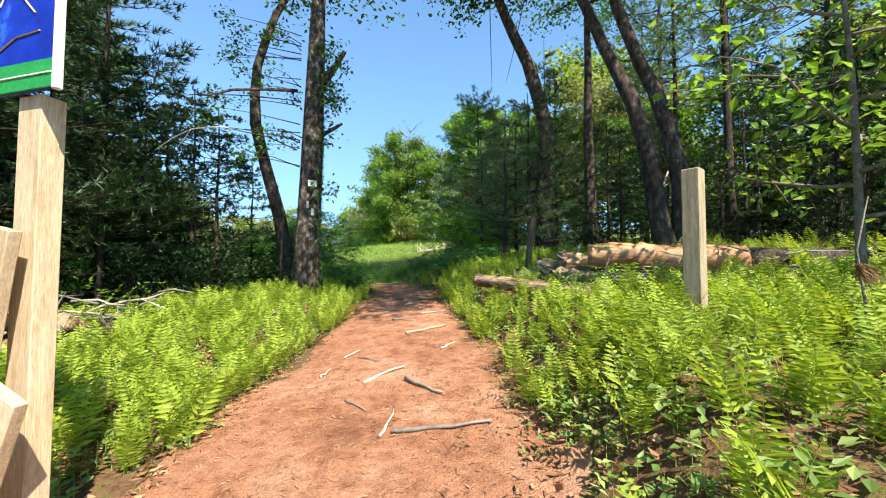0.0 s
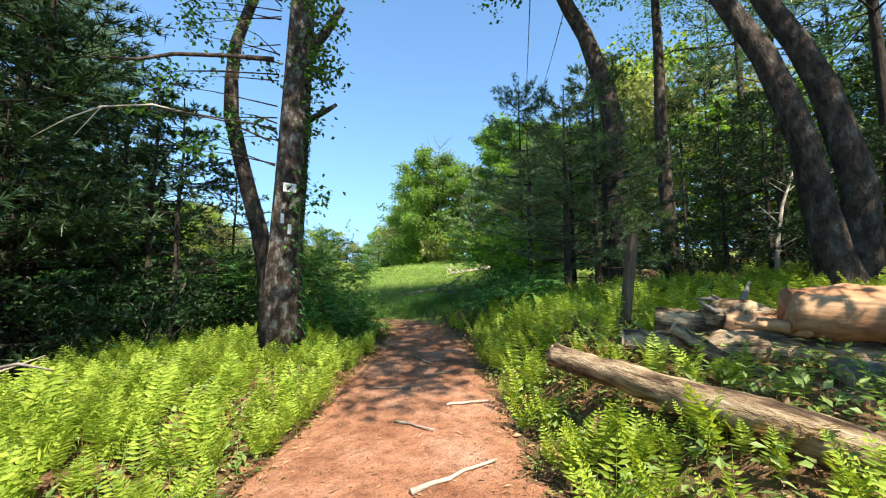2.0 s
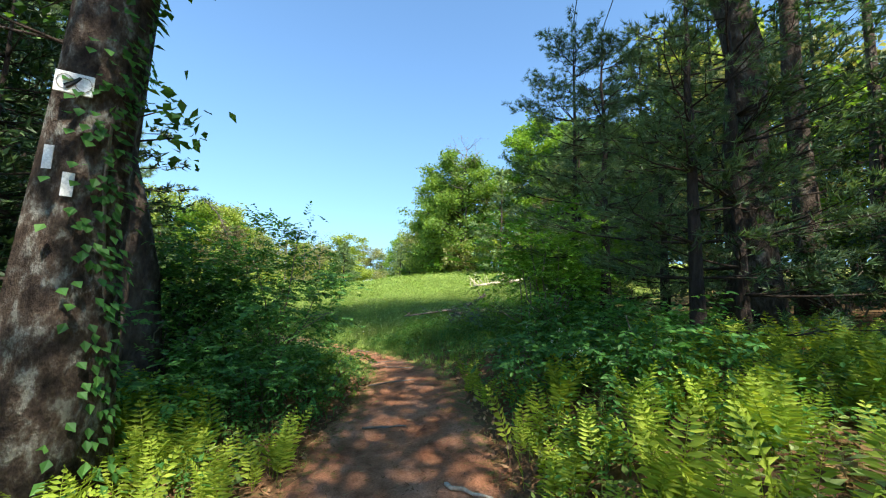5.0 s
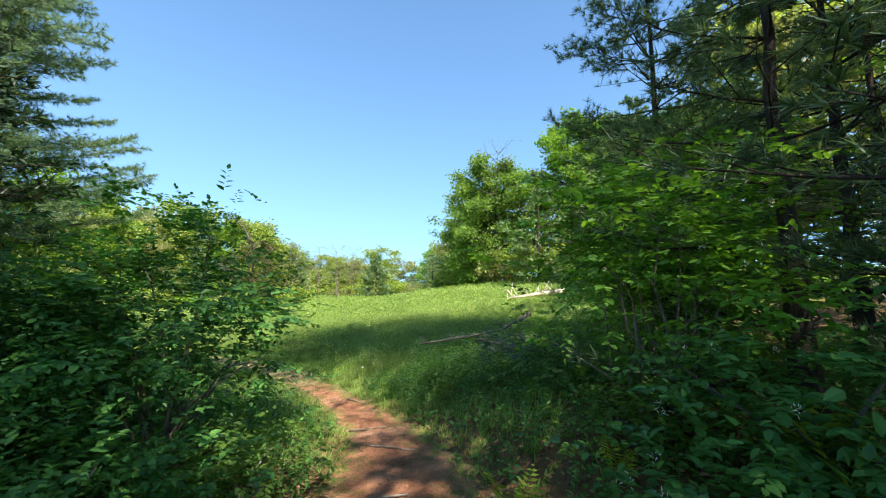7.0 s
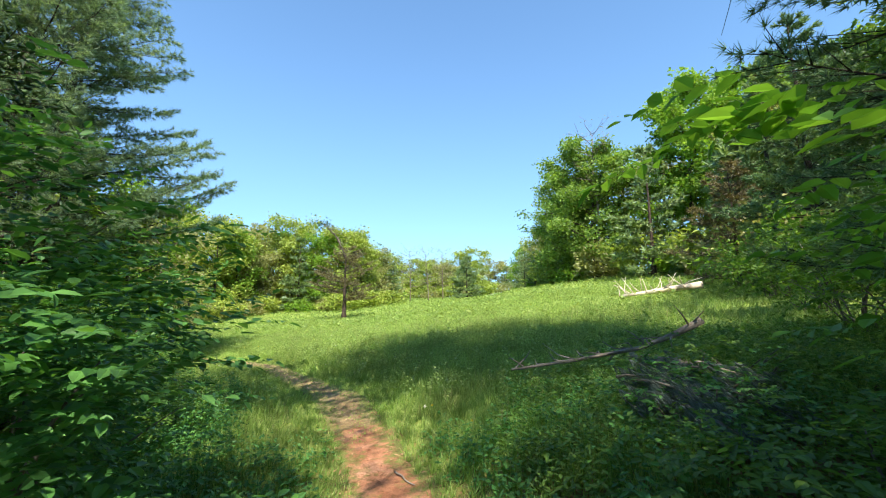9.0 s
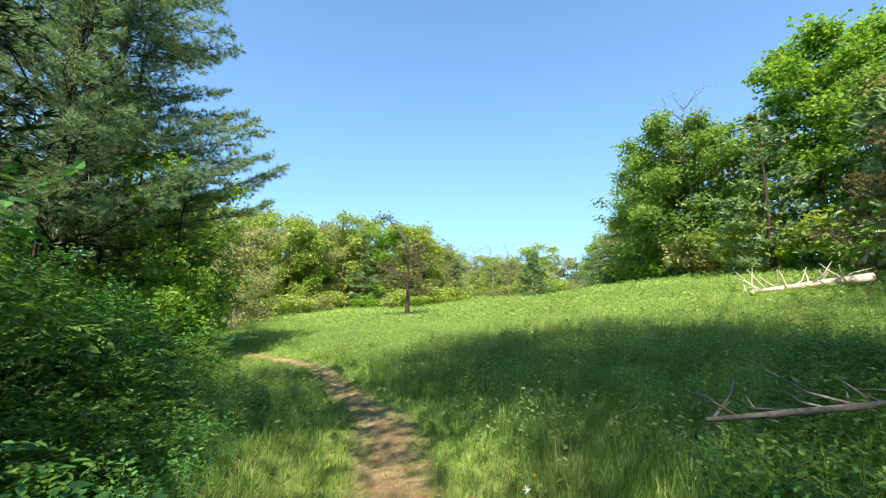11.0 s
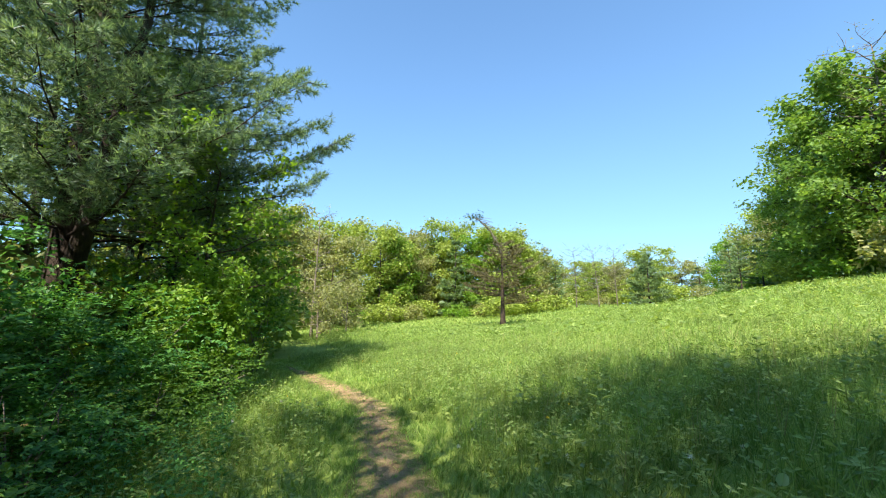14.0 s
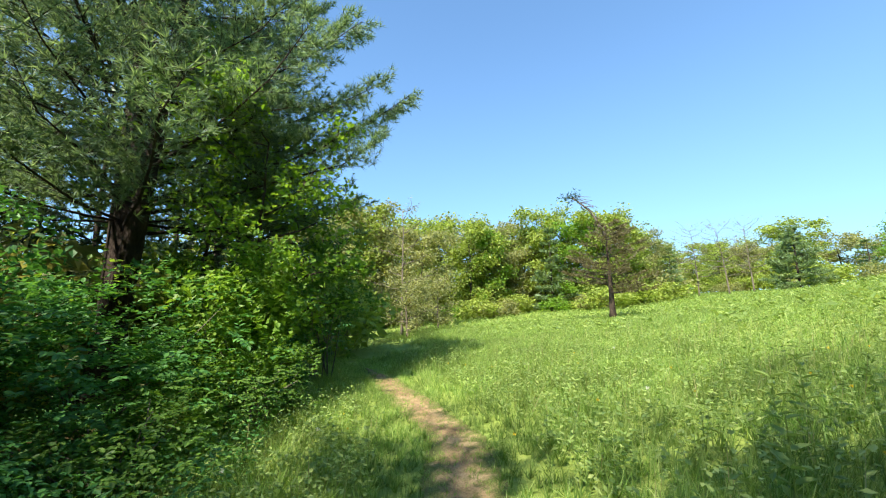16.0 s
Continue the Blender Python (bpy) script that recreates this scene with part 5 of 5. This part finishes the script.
STICKS = [(-0.24, 5.9, 35, 0.7, 0.02, BLEACHED), (-0.72, 6.8, -30, 0.5, 0.014, GREYWOOD), (-1.15, 4.8, 70, 0.35, 0.012, BLEACHED), (0.05, 2.75, 5, 0.75, 0.018, GREYWOOD), (-0.15, 3.6, -50, 0.6, 0.02, GREYWOOD), (-0.75, 3.3, -40, 0.3, 0.012, GREYWOOD), (-0.6, 4.0, 50, 0.55, 0.018, BLEACHED), (-1.3, 4.2, 80, 0.25, 0.012, BLEACHED), (-0.9, 4.6, -25, 0.3, 0.01, GREYWOOD), (0.1, 4.9, 60, 0.35, 0.014, BLEACHED), (-0.4, 2.9, 85, 0.5, 0.012, BLEACHED), (-1.0, 9.3, -60, 0.7, 0.02, GREYWOOD), (-0.5, 9.8, -25, 0.4, 0.016, BLEACHED),
          (-0.6, 8.4, 20, 0.45, 0.012, GREYWOOD), (-1.2, 8.0, -15, 0.5, 0.013, GREYWOOD), (-1.9, 12.6, 15, 0.7, 0.014, GREYWOOD), (-2.1, 13.6, -10, 0.6, 0.012, GREYWOOD), (-2.6, 14.2, 25, 0.5, 0.012, GREYWOOD), (-1.5, 11.0, 10, 0.5, 0.014, GREYWOOD), (-0.2, 7.3, 5, 0.5, 0.015, BLEACHED), (-3.4, 15.4, -30, 0.4, 0.01, GREYWOOD)]
rng = np.random.default_rng(15)
for k, (x, y, a, ln, r, m) in enumerate(STICKS):
    u = np.linspace(-0.5, 0.5, 6)
    px, py = x + ln * u * math.cos(radians(a)), y + ln * u * math.sin(radians(a))
    pts = np.stack([px + rng.normal(size=6) * 0.012, py + rng.normal(size=6) * 0.012, land(px, py) + 0.03 + r * 0.6], -1)
    th = thing("stick", (x, y, land1(x, y)), "pale dry stick lying on the dirt path" if m is BLEACHED else "grey dry stick lying on the dirt path", "stick", "sticks on the path")
    part("stem", Geo().add(*tube(pts - [x, y, land1(x, y)], r * np.linspace(1.1, 0.5, 6), 6, rng, 0.1)), m, th, smooth=True)


def stuff(name, geo, mat, label, category):
    ob = new(name, geo.mesh(name, mat))
    return tagged(ob, label, category, kind="stuff")


def scatter(rng, n, x0, x1, y0, y1, keep):
    x, y = rng.uniform(x0, x1, n), rng.uniform(y0, y1, n)
    k = keep(x, y)
    return x[k], y[k]


rng = np.random.default_rng(16)
x, y = scatter(rng, 26000, -6, 1.2, -1.5, 18, lambda x, y: np.subtract(*along(x, y)) < 0.15 - 0.2 * rng.random(len(x)))
p = np.stack([x, y, land(x, y) + 0.03], -1)
n = len(p)
lit = Geo().add(*leaves(p, rng.normal(size=(n, 3)) * [1, 1, 0.12], rng.normal(size=(n, 3)) * 0.25 + [0, 0, 1], rng.uniform(0.02, 0.09, n), rng.uniform(0.004, 0.018, n)))
stuff("path_litter", lit, LITTER, "dry pine needles and leaf bits strewn over the path", "litter")
x, y = scatter(rng, 22000, -8, 7, -1.5, 13, lambda x, y: np.subtract(*along(x, y)) > -0.1)
p = np.stack([x, y, land(x, y) + 0.02], -1)
n = len(p)
stuff("forest_litter", Geo().add(*random_leaves(rng, p, 0.07, 1.6, 0.0)), LITTER, "dead brown leaves on the forest soil", "litter")

x, y = scatter(rng, 14000, -4.2, 2.6, -1.5, 12, lambda x, y: np.abs(np.subtract(*along(x, y)) - 0.08) < 0.05 + 0.3 * rng.random(len(x)) ** 2)
p = np.stack([x, y, land(x, y) + 0.03], -1)
n = len(p)
stuff("edge_litter", Geo().add(*leaves(p, rng.normal(size=(n, 3)) * [1, 1, 0.25], rng.normal(size=(n, 3)) * 0.3 + [0, 0, 1], rng.uniform(0.03, 0.12, n), rng.uniform(0.006, 0.03, n))), LITTER, "dry needles and brown leaves along the path's edges", "litter")

# ---- ferns ----
def frond(rng, L, az, arch):
    g_v, g_t = [], []
    s = np.linspace(0.0, 1, 15)
    out = np.array([math.cos(az), math.sin(az), 0])
    line = out * (arch * L * s[:, None] ** 1.6) + np.array([0, 0, 1]) * (L * (0.95 * s - 0.32 * arch * s ** 2.4))[:, None]
    tan = unit(np.gradient(line, axis=0))
    side = unit(np.cross(tan, np.array([0, 0, 1.0]) + 0.01))
    nrm = np.cross(side, tan)
    q = s[3:]
    w = L * 0.21 * np.clip(np.sin(math.pi * (0.06 + 0.94 * (1 - (q - s[3]) / (1 - s[3])) ** 0.8) * 0.62), 0.05, 1)
    P, A, N, W = [], [], [], []
    for sg in (-1, 1):
        P.append(line[3:])
        A.append(side[3:] * sg + tan[3:] * 0.45 - np.array([0, 0, 0.12]) + rng.normal(size=(12, 3)) * 0.1)
        N.append(nrm[3:] + rng.normal(size=(12, 3)) * 0.15)
        W.append(w)
    W = np.concatenate(W)
    v, t = leaves(np.concatenate(P), np.concatenate(A), np.concatenate(N), W, np.maximum(L * 0.042, W * 0.26), 0.1)
    return v, t, line


def frond_geo(rng):
    v, t, line = frond(rng, rng.uniform(0.45, 0.72), 0.0, rng.uniform(0.15, 0.5))
    g = Geo().add(v, t)
    return g.add(*tube(line[[0, 5, 10, 14]], [0.004, 0.003, 0.002, 0.001], 3, capped=False))


FRONDS = [frond_geo(np.random.default_rng(200 + k)) for k in range(14)]
FROND_ME = [g.mesh("frond", FERN) for g in FRONDS]


def ferny(x, y):
    d, w = along(x, y)
    e = d - w
    left, right = x < -0.9, x > -0.9
    inside = (e > 0.02) & (y < 12.4) & (((x > -7.0) & left & (y < 10.6)) | (right & (x < 7.5)))
    board = np.hypot(x + 1.7, y - 1.3) > 0.75
    logs = (np.abs((x - 1.47) * 0.8 + (y - 5.7) * 0.6) > 0.19) | (x < 0.5) | (x > 2.5)
    pile = ~((x > 1.9) & (x < 7.5) & (y > 5.1) & (y < 6.9) & (rng.random(len(x)) < 0.75))
    pile &= ~((x > 1.5) & (x < 3.5) & (np.abs(y - 7.75 + 0.42 * x) < 0.55))
    heap = np.hypot(x + 5.4, y - 4.9) > 1.0
    oakfoot = np.hypot(x + 3.35, y - 9.1) > 0.42
    return inside & board & logs & pile & heap & oakfoot


rng = np.random.default_rng(17)
fx, fy = scatter(rng, 2700, -7, 7.5, -1.2, 12.4, ferny)
near = (np.subtract(*along(fx, fy)) < 1.3) & (fy > 0.8) & (fy < 9.5)
near &= np.cumsum(near) <= 290
rest, dry = Geo(), Geo()


def planted(g, x, y, s, squash=1.0):
    """One fern of several fronds, as loose vertices."""
    for q in range(5):
        f, a = FRONDS[rng.integers(0, 14)], rng.uniform(0, 2 * math.pi)
        v, c, w = np.concatenate(f.v) * s * rng.uniform(0.7, 1.1), math.cos(a), math.sin(a)
        o = rng.normal(size=2) * 0.06
        g.add(np.stack([v[:, 0] * c - v[:, 1] * w + o[0], v[:, 0] * w + v[:, 1] * c + o[1], v[:, 2] * squash - 0.02], -1) + on_land(x, y), np.concatenate(f.t))


for k, (x, y) in enumerate(zip(fx, fy)):
    logs = 0.9 < x < 5 and 4.3 < y < 7.4
    s = rng.uniform(0.62, 1.0) * (0.72 if logs else 0.85 if x > 0 and y < 4.3 else 0.95 if y > 6.8 else 0.9 if abs(x + 0.7) < 1.6 else 1.05)
    if (logs and rng.random() < 0.2) or ((x > 5 or y > 10.4 or x < -6) and rng.random() < 0.5):
        continue
    if near[k]:
        f = thing("fern", on_land(x, y), "bright yellow-green hay-scented fern beside the path", "fern", "ferns beside the path", turn=rng.uniform(0, 360))
        f.scale = (s, s, s)
        for q in range(5):
            fr = part("frond", FROND_ME[rng.integers(0, 14)], FERN, f)
            fr.matrix_basis = pose(*(rng.normal(size=2) * 0.06), -0.02, rng.normal() * 5, rng.normal() * 5, q * 72 + rng.uniform(-30, 30)) @ Matrix.Scale(rng.uniform(0.7, 1.1), 4)
    else:
        planted(rest, x, y, s)
stuff("fern_bed", rest, FERN, "dense bed of bright green ferns under the open trees", "fern")
dx, dy = scatter(rng, 330, -6, 6, 0, 9, ferny)
for x, y in zip(dx, dy):
    planted(dry, x, y, rng.uniform(0.6, 0.8), 0.5)
stuff("dry_ferns", dry, FERNDRY, "withered brown ferns low among the green ones", "fern")


# ---- low leafy plants ----
def weeds(name, seed, x, y, h, leaf, per, mat, label, category="plant"):
    r = np.random.default_rng(seed)
    n = len(x)
    hh = h * r.uniform(0.5, 1.25, n)
    base = np.stack([x, y, land(x, y)], -1)
    q = r.uniform(0.15, 1.0, (n, per))
    p = np.repeat(base, per, 0) + np.stack([(r.normal(size=(n, per)) * 0.05).ravel(), (r.normal(size=(n, per)) * 0.05).ravel(), (q * hh[:, None]).ravel()], -1)
    a = r.uniform(0, 2 * math.pi, n * per)
    g = Geo().add(*leaves(p, np.stack([np.cos(a), np.sin(a), r.uniform(-0.2, 0.7, n * per)], -1), np.tile([0, 0, 1.0], (n * per, 1)) + r.normal(size=(n * per, 3)) * 0.3, leaf * r.uniform(0.6, 1.3, n * per), leaf * 0.5 * r.uniform(0.7, 1.2, n * per)))
    top = base + np.stack([0 * x, 0 * x, hh], -1)
    sd = np.array([0.004, 0.003, 0])
    v = np.stack([base - sd, base + sd, top], 1).reshape(-1, 3)
    g.add(v, np.arange(3 * n).reshape(-1, 3))
    return stuff(name, g, mat, label, category)


rng = np.random.default_rng(18)
off_path = lambda m: (lambda x, y: np.subtract(*along(x, y)) > m)
x, y = scatter(rng, 4200, -8.5, 4.5, 9.3, 17.5, lambda x, y: (np.subtract(*along(x, y)) > 0.02 + 0.25 * rng.random(len(x))) & (y < 17.5 + 0.4 * x * (x < -3)))
weeds("woodland_weeds", 301, x, y, 0.32, 0.062, 16, SHRUB, "low leafy green plants on the shaded forest floor")
x, y = scatter(rng, 1500, -3.6, 1.8, -1, 9.5, lambda x, y: (np.subtract(*along(x, y)) > -0.06) & (np.subtract(*along(x, y)) < 0.6))
weeds("edge_weeds", 302, x, y, 0.12, 0.055, 7, WEED, "small green weeds along the path's edge")
x, y = scatter(rng, 7500, -7, 7, -1, 10.5, off_path(0.12))
weeds("fern_undergrowth", 305, x, y, 0.2, 0.08, 7, WEED, "small leafy plants between the ferns")
x, y = scatter(rng, 2600, -2.9, 2.5, 14.6, 22, lambda x, y: (np.subtract(*along(x, y)) > 0.35) & (x > -3.2 + 0.15 * (y - 15)))
weeds("bramble_patch", 303, x, y, 0.34, 0.06, 18, MAPLE, "bramble and leafy weeds around the fallen wood")
x, y = scatter(rng, 3400, -19, -4.5, 12.5, 20.5, lambda x, y: (np.subtract(*along(x, y)) > 1.0) & (y < 17.2 - 0.22 * (x + 6)))
weeds("border_weeds", 304, x, y, 0.5, 0.065, 20, SHRUB, "leafy weeds below the bushes, in a darker leaf colour for shade")


# ---- the meadow ----
def open_meadow(x, y, edge=0.0):
    return (is_meadow(x, y) > 0.5) & (np.subtract(*along(x, y)) > edge)


def sward(name, seed, n, x0, x1, y0, y1, keep, length, width, per, spread, mat, label):
    r = np.random.default_rng(seed)
    x, y = scatter(r, n, x0, x1, y0, y1, keep)
    p = np.stack([x, y, land(x, y) - 0.01], -1)
    h = length * r.uniform(0.55, 1.2, len(p)) * (0.45 + 0.55 * np.clip(np.subtract(*along(x, y)) / 0.9, 0, 1))
    return stuff(name, Geo().add(*spikes(p, np.tile([0.1, 0.05, 1.0], (len(p), 1)), h, width, r, per, spread)), mat, label, "grass")


sward("near_grass", 310, 36000, -22, 1, 14.5, 27, lambda x, y: (np.subtract(*along(x, y)) > -0.1) & (np.subtract(*along(x, y)) < 5.5) & (is_meadow(x, y) > 0.12), 0.30, 0.011, 7, 0.42, GRASS, "tall fresh green meadow grass beside the path")
sward("path_grass", 311, 90000, -34, -4.5, 15.5, 25, lambda x, y: (np.subtract(*along(x, y)) < 0.12) & (np.random.default_rng(1).random(len(x)) < np.where(x < -7, 0.9, 0.55)), 0.17, 0.010, 6, 0.5, GRASS, "short trodden grass on the footpath")
sward("shade_grass", 312, 5200, -6, -0.4, 13, 19, lambda x, y: (np.subtract(*along(x, y)) > -0.12) & (np.subtract(*along(x, y)) < 1.3), 0.26, 0.010, 7, 0.4, GRASS, "soft grass along the shaded path")
sward("edge_grass", 316, 4200, -3.4, 1.6, 0, 13, lambda x, y: np.abs(np.subtract(*along(x, y)) + 0.02) < 0.16 * np.random.default_rng(2).random(len(x)) + 0.02, 0.16, 0.006, 6, 0.6, GRASS, "thin grass tufts at the path's edges")
sward("mid_grass", 313, 42000, -40, 6, 18, 46, lambda x, y: open_meadow(x, y, 0.2) & (np.subtract(*along(x, y)) > 3.0), 0.30, 0.022, 5, 0.45, GRASS, "meadow grass")
sward("far_grass", 314, 26000, -64, 6, 30, 105, lambda x, y: open_meadow(x, y, 1.0) & (np.hypot(x + 6, y - 18) > 22), 0.32, 0.07, 4, 0.45, GRASS, "far meadow grass")
sward("seed_heads", 315, 1500, -20, 0, 16, 30, lambda x, y: open_meadow(x, y, 0.4), 0.5, 0.010, 2, 0.16, SEEDHEAD, "pale grass stalks gone to seed")
rng = np.random.default_rng(19)
x, y = scatter(rng, 11000, -36, 3, 17, 42, lambda x, y: open_meadow(x, y, 0.5) & (np.sin(x * 0.5 + 1) * np.sin(y * 0.43) + 0.5 * rng.normal(size=len(x)) > -0.25))
weeds("meadow_weeds", 320, x, y, 0.36, 0.072, 12, WEED, "leafy goldenrod shoots standing in the meadow")
x, y = scatter(rng, 3000, -15, 0, 17.5, 28, lambda x, y: open_meadow(x, y, 0.3))
weeds("near_weeds", 322, x, y, 0.38, 0.06, 14, WEED, "leafy green shoots among the near meadow grass")
x, y = scatter(rng, 3600, -60, 4, 30, 90, lambda x, y: open_meadow(x, y, 1.0))
weeds("far_weeds", 321, x, y, 0.36, 0.26, 6, WEED, "leafy clumps in the far meadow")
x, y = scatter(rng, 150, -16, -3, 16, 27, lambda x, y: open_meadow(x, y, 0.1))
for k, (fx1, fy1) in enumerate(list(zip(x, y))[:46]):
    z = land1(fx1, fy1)
    h = rng.uniform(0.12, 0.35)
    white = k % 3 == 0
    fl = thing("dandelion", (fx1, fy1, z), "dandelion clock with white fluff in the grass" if white else "yellow dandelion flower in the grass", "flower", "dandelions")
    part("stalk", Geo().add(*tube(np.array([[0, 0, -0.02], [0.01, 0, h * 0.5], [0, 0.01, h]]), [0.003] * 3, 4)), GRASS, fl)
    r = np.random.default_rng(500 + k)
    part("flower_head", Geo().add(*spikes(np.tile([0, 0.01, h], (30, 1)), r.normal(size=(30, 3)) + [0, 0, 0.9 if not white else 0.2], 0.022 if not white else 0.03, 0.008, r, 1, 0.1)), FLUFF if white else YELLOW, fl)

# ---- fallen wood by the meadow ----
def twiggy(th, rng, pts, r0, n, reach, mat):
    pts = np.asarray(pts, float)
    part("limb", Geo().add(*tube(pts, np.linspace(r0, r0 * 0.35, len(pts)), 9, rng, 0.06)), mat, th, smooth=True)
    for k in range(n):
        q = rng.uniform(0.2, len(pts) - 1)
        b0 = np.array([np.interp(q, np.arange(len(pts)), pts[:, c]) for c in range(3)])
        d = unit(rng.normal(size=3) * [1, 1, 0.4] + [-0.4, 0.1, 0.25]) * rng.uniform(0.4, 1.0) * reach
        part("twig", Geo().add(*tube(np.stack([b0, b0 + d * 0.5 + rng.normal(size=3) * 0.05, b0 + d]), [r0 * 0.3, r0 * 0.2, 0.004], 5)), mat, th, smooth=True)


rng = np.random.default_rng(22)
fall = thing("fallen_limb", (-0.6, 18.6, land1(-0.6, 18.6)), "long grey fallen limb with bare twigs at the wood's edge", "branch")
z0 = land1(-0.6, 18.6)
twiggy(fall, rng, np.array([[-0.17, -0.96, 2.12 - z0], [-0.45, -0.75, 1.93 - z0], [-0.85, -0.4, 1.72 - z0], [-1.6, -0.85, 1.58 - z0], [-2.37, -1.3, 1.46 - z0]]), 0.045, 24, 0.55, GREYWOOD)
log("fallen_log", (-1.55, 18.25, 1.6), (-0.5, 16.95, 1.6), 0.055, 0.085, GREYWOOD, "grey fallen log lying in the brambles", seed=61)
snag = thing("fallen_snag", (-2.4, 33.0, land1(-2.4, 33.0)), "bleached fallen trunk with bare upright roots and branches", "log")
twiggy(snag, rng, np.array([[3.4, 0.6, 0.75], [2.2, 0.4, 0.6], [1.0, 0.2, 0.4], [0, 0, 0.25]]), 0.17, 0, 1.0, BLEACHED)
for k in range(18):
    b0 = np.array([rng.uniform(-0.2, 2.9), rng.uniform(0, 0.5), 0.3])
    b0[2] = 0.25 + 0.15 * max(b0[0], 0)
    d = unit(np.array([(-0.6 if b0[0] < 1 else 0.0) + rng.normal() * 0.5, rng.normal() * 0.6, 0.45 + 0.5 * rng.random()])) * rng.uniform(0.5, 1.4)
    part("branch", Geo().add(*tube(np.stack([b0, b0 + d * 0.5 + rng.normal(size=3) * 0.07, b0 + d]), [0.032, 0.02, 0.007], 5)), BLEACHED, snag, smooth=True)
cut = thing("cut_pine_boughs", on_land(-1.35, 16.26), "heap of cut pine boughs with wilted blue-grey needles", "branch")
for k in range(12):
    a = rng.uniform(-0.9, 0.9)
    u = np.linspace(0, 1, 7)[:, None]
    o = np.array([rng.uniform(-0.25, 0.7), rng.uniform(-0.4, 0.25), 0.2 + 0.03 * k])
    d = np.array([math.cos(a), -math.sin(a) - 0.3, -0.3]) * rng.uniform(0.45, 0.8)
    bp = o + d * u + np.array([0, 0, 0.3]) * u * (1 - u)
    part("bough", Geo().add(*tube(bp, np.linspace(0.012, 0.004, 7), 5)), TWIG, cut, smooth=True)
    q = rng.uniform(0.1, 1, 60)
    tpos = np.stack([np.interp(q, u[:, 0], bp[:, c]) for c in range(3)], -1) + rng.normal(size=(60, 3)) * 0.06
    part("needle_plume", Geo().add(*spikes(tpos, np.tile(d + [0, 0, -0.25], (60, 1)), 0.15, 0.005, rng, 18, 0.25)), BLUENEEDLE, cut)
rock = thing("pale_rock", on_land(-26.5, 80.5), "pale low rock in the far meadow", "rock")
bm = bmesh.new()
bmesh.ops.create_icosphere(bm, subdivisions=2, radius=0.9)
for v in bm.verts:
    v.co = Vector((v.co.x * 1.5, v.co.y, v.co.z * 0.45 + 0.2)) * (1 + 0.18 * noise.noise(v.co * 1.7))
part("boulder", bm_geo(bm), STONE, rock)
# maple sapling beside the post, and a seedling by the firewood
broadleaf("young_maple", 140, 4.8, 0.035, 0.9, 1.5, 16, 1500, 0.13, BRIGHT, TWIG, on_land(4.25, 3.7), "slender young maple with bright green leaves", clump=0.22)
shrub("maple_seedling", 141, 0.35, 0.9, 130, 0.075, BRIGHT, on_land(-4.4, 5.0), "maple seedling with a few bright leaves", stems=5, clumps=14, clump=0.1)
shrub("maple_seedling", 142, 0.3, 0.6, 110, 0.07, BRIGHT, on_land(2.1, 5.0), "maple seedling with a few bright leaves beside the logs", stems=5, clumps=12, clump=0.09)
# withered pine seedling with one rusty tuft
rng = np.random.default_rng(41)
seedling = thing("withered_seedling", on_land(2.75, 2.3), "dead pine seedling with a rusty brown needle tuft", "plant")
part("stem", Geo().add(*tube(np.array([[0, 0, -0.05], [0.03, 0.02, 0.3], [0.0, 0.03, 0.65], [0.06, 0.0, 1.0]]), [0.011, 0.009, 0.007, 0.003], 6)), TWIG, seedling, smooth=True)
part("side_twig", Geo().add(*tube(np.array([[0.02, 0.02, 0.5], [-0.06, -0.05, 0.56], [-0.12, -0.1, 0.55]]), [0.006, 0.004, 0.003], 5)), TWIG, seedling, smooth=True)
tuft = np.tile([-0.12, -0.1, 0.55], (40, 1)) + rng.normal(size=(40, 3)) * 0.012
part("needle_tuft", Geo().add(*spikes(tuft, np.tile([0.5, -0.1, -0.75], (40, 1)), 0.17, 0.004, rng, 5, 0.3)), DEADNEEDLE, seedling, "rusty brown dead needles")
# bleached dead sapling leaning in the wood behind the logs
snag2 = thing("bleached_sapling", on_land(6.9, 12.6), "bleached bare dead sapling leaning in the wood", "tree")
twiggy(snag2, rng, np.array([[0, 0, -0.1], [0.15, 0.1, 0.9], [0.4, 0.2, 1.8], [0.75, 0.2, 2.7]]), 0.06, 12, 0.8, BLEACHED)


def milkweed(seed, at, h):
    """An upright weed with pairs of broad leaves crossing up its stalk."""
    g = np.random.default_rng(seed)
    plant = thing("milkweed", at, "upright green weed with paired broad leaves in the grass", "plant", "milkweeds", turn=g.uniform(0, 360))
    part("stalk", Geo().add(*tube(np.array([[0, 0, -0.03], [0.01, 0.01, h * 0.5], [0.0, 0.02, h]]), [0.006, 0.005, 0.003], 5)), WEED, plant)
    for k in range(6):
        q = 0.25 + 0.14 * k
        a = k * math.pi / 2 + g.uniform(-0.3, 0.3)
        d = np.array([[math.cos(a), math.sin(a), 0.45], [-math.cos(a), -math.sin(a), 0.45]])
        ln = 0.13 * (1.1 - 0.5 * abs(q - 0.6)) * g.uniform(0.8, 1.15)
        for one in d:
            part("leaf", Geo().add(*round_leaves(np.array([[0.0, 0.01, h * q]]), one[None], np.array([[0, 0, 1.0]]), ln, ln * 0.42, 0.2)), WEED, plant)
    return plant


x, y = scatter(rng, 160, -10, -3.5, 19, 24.5, lambda x, y: open_meadow(x, y, 1.2))
for k, (px, py) in enumerate(list(zip(x, y))[:34]):
    milkweed(800 + k, on_land(px, py), rng.uniform(0.4, 0.65))
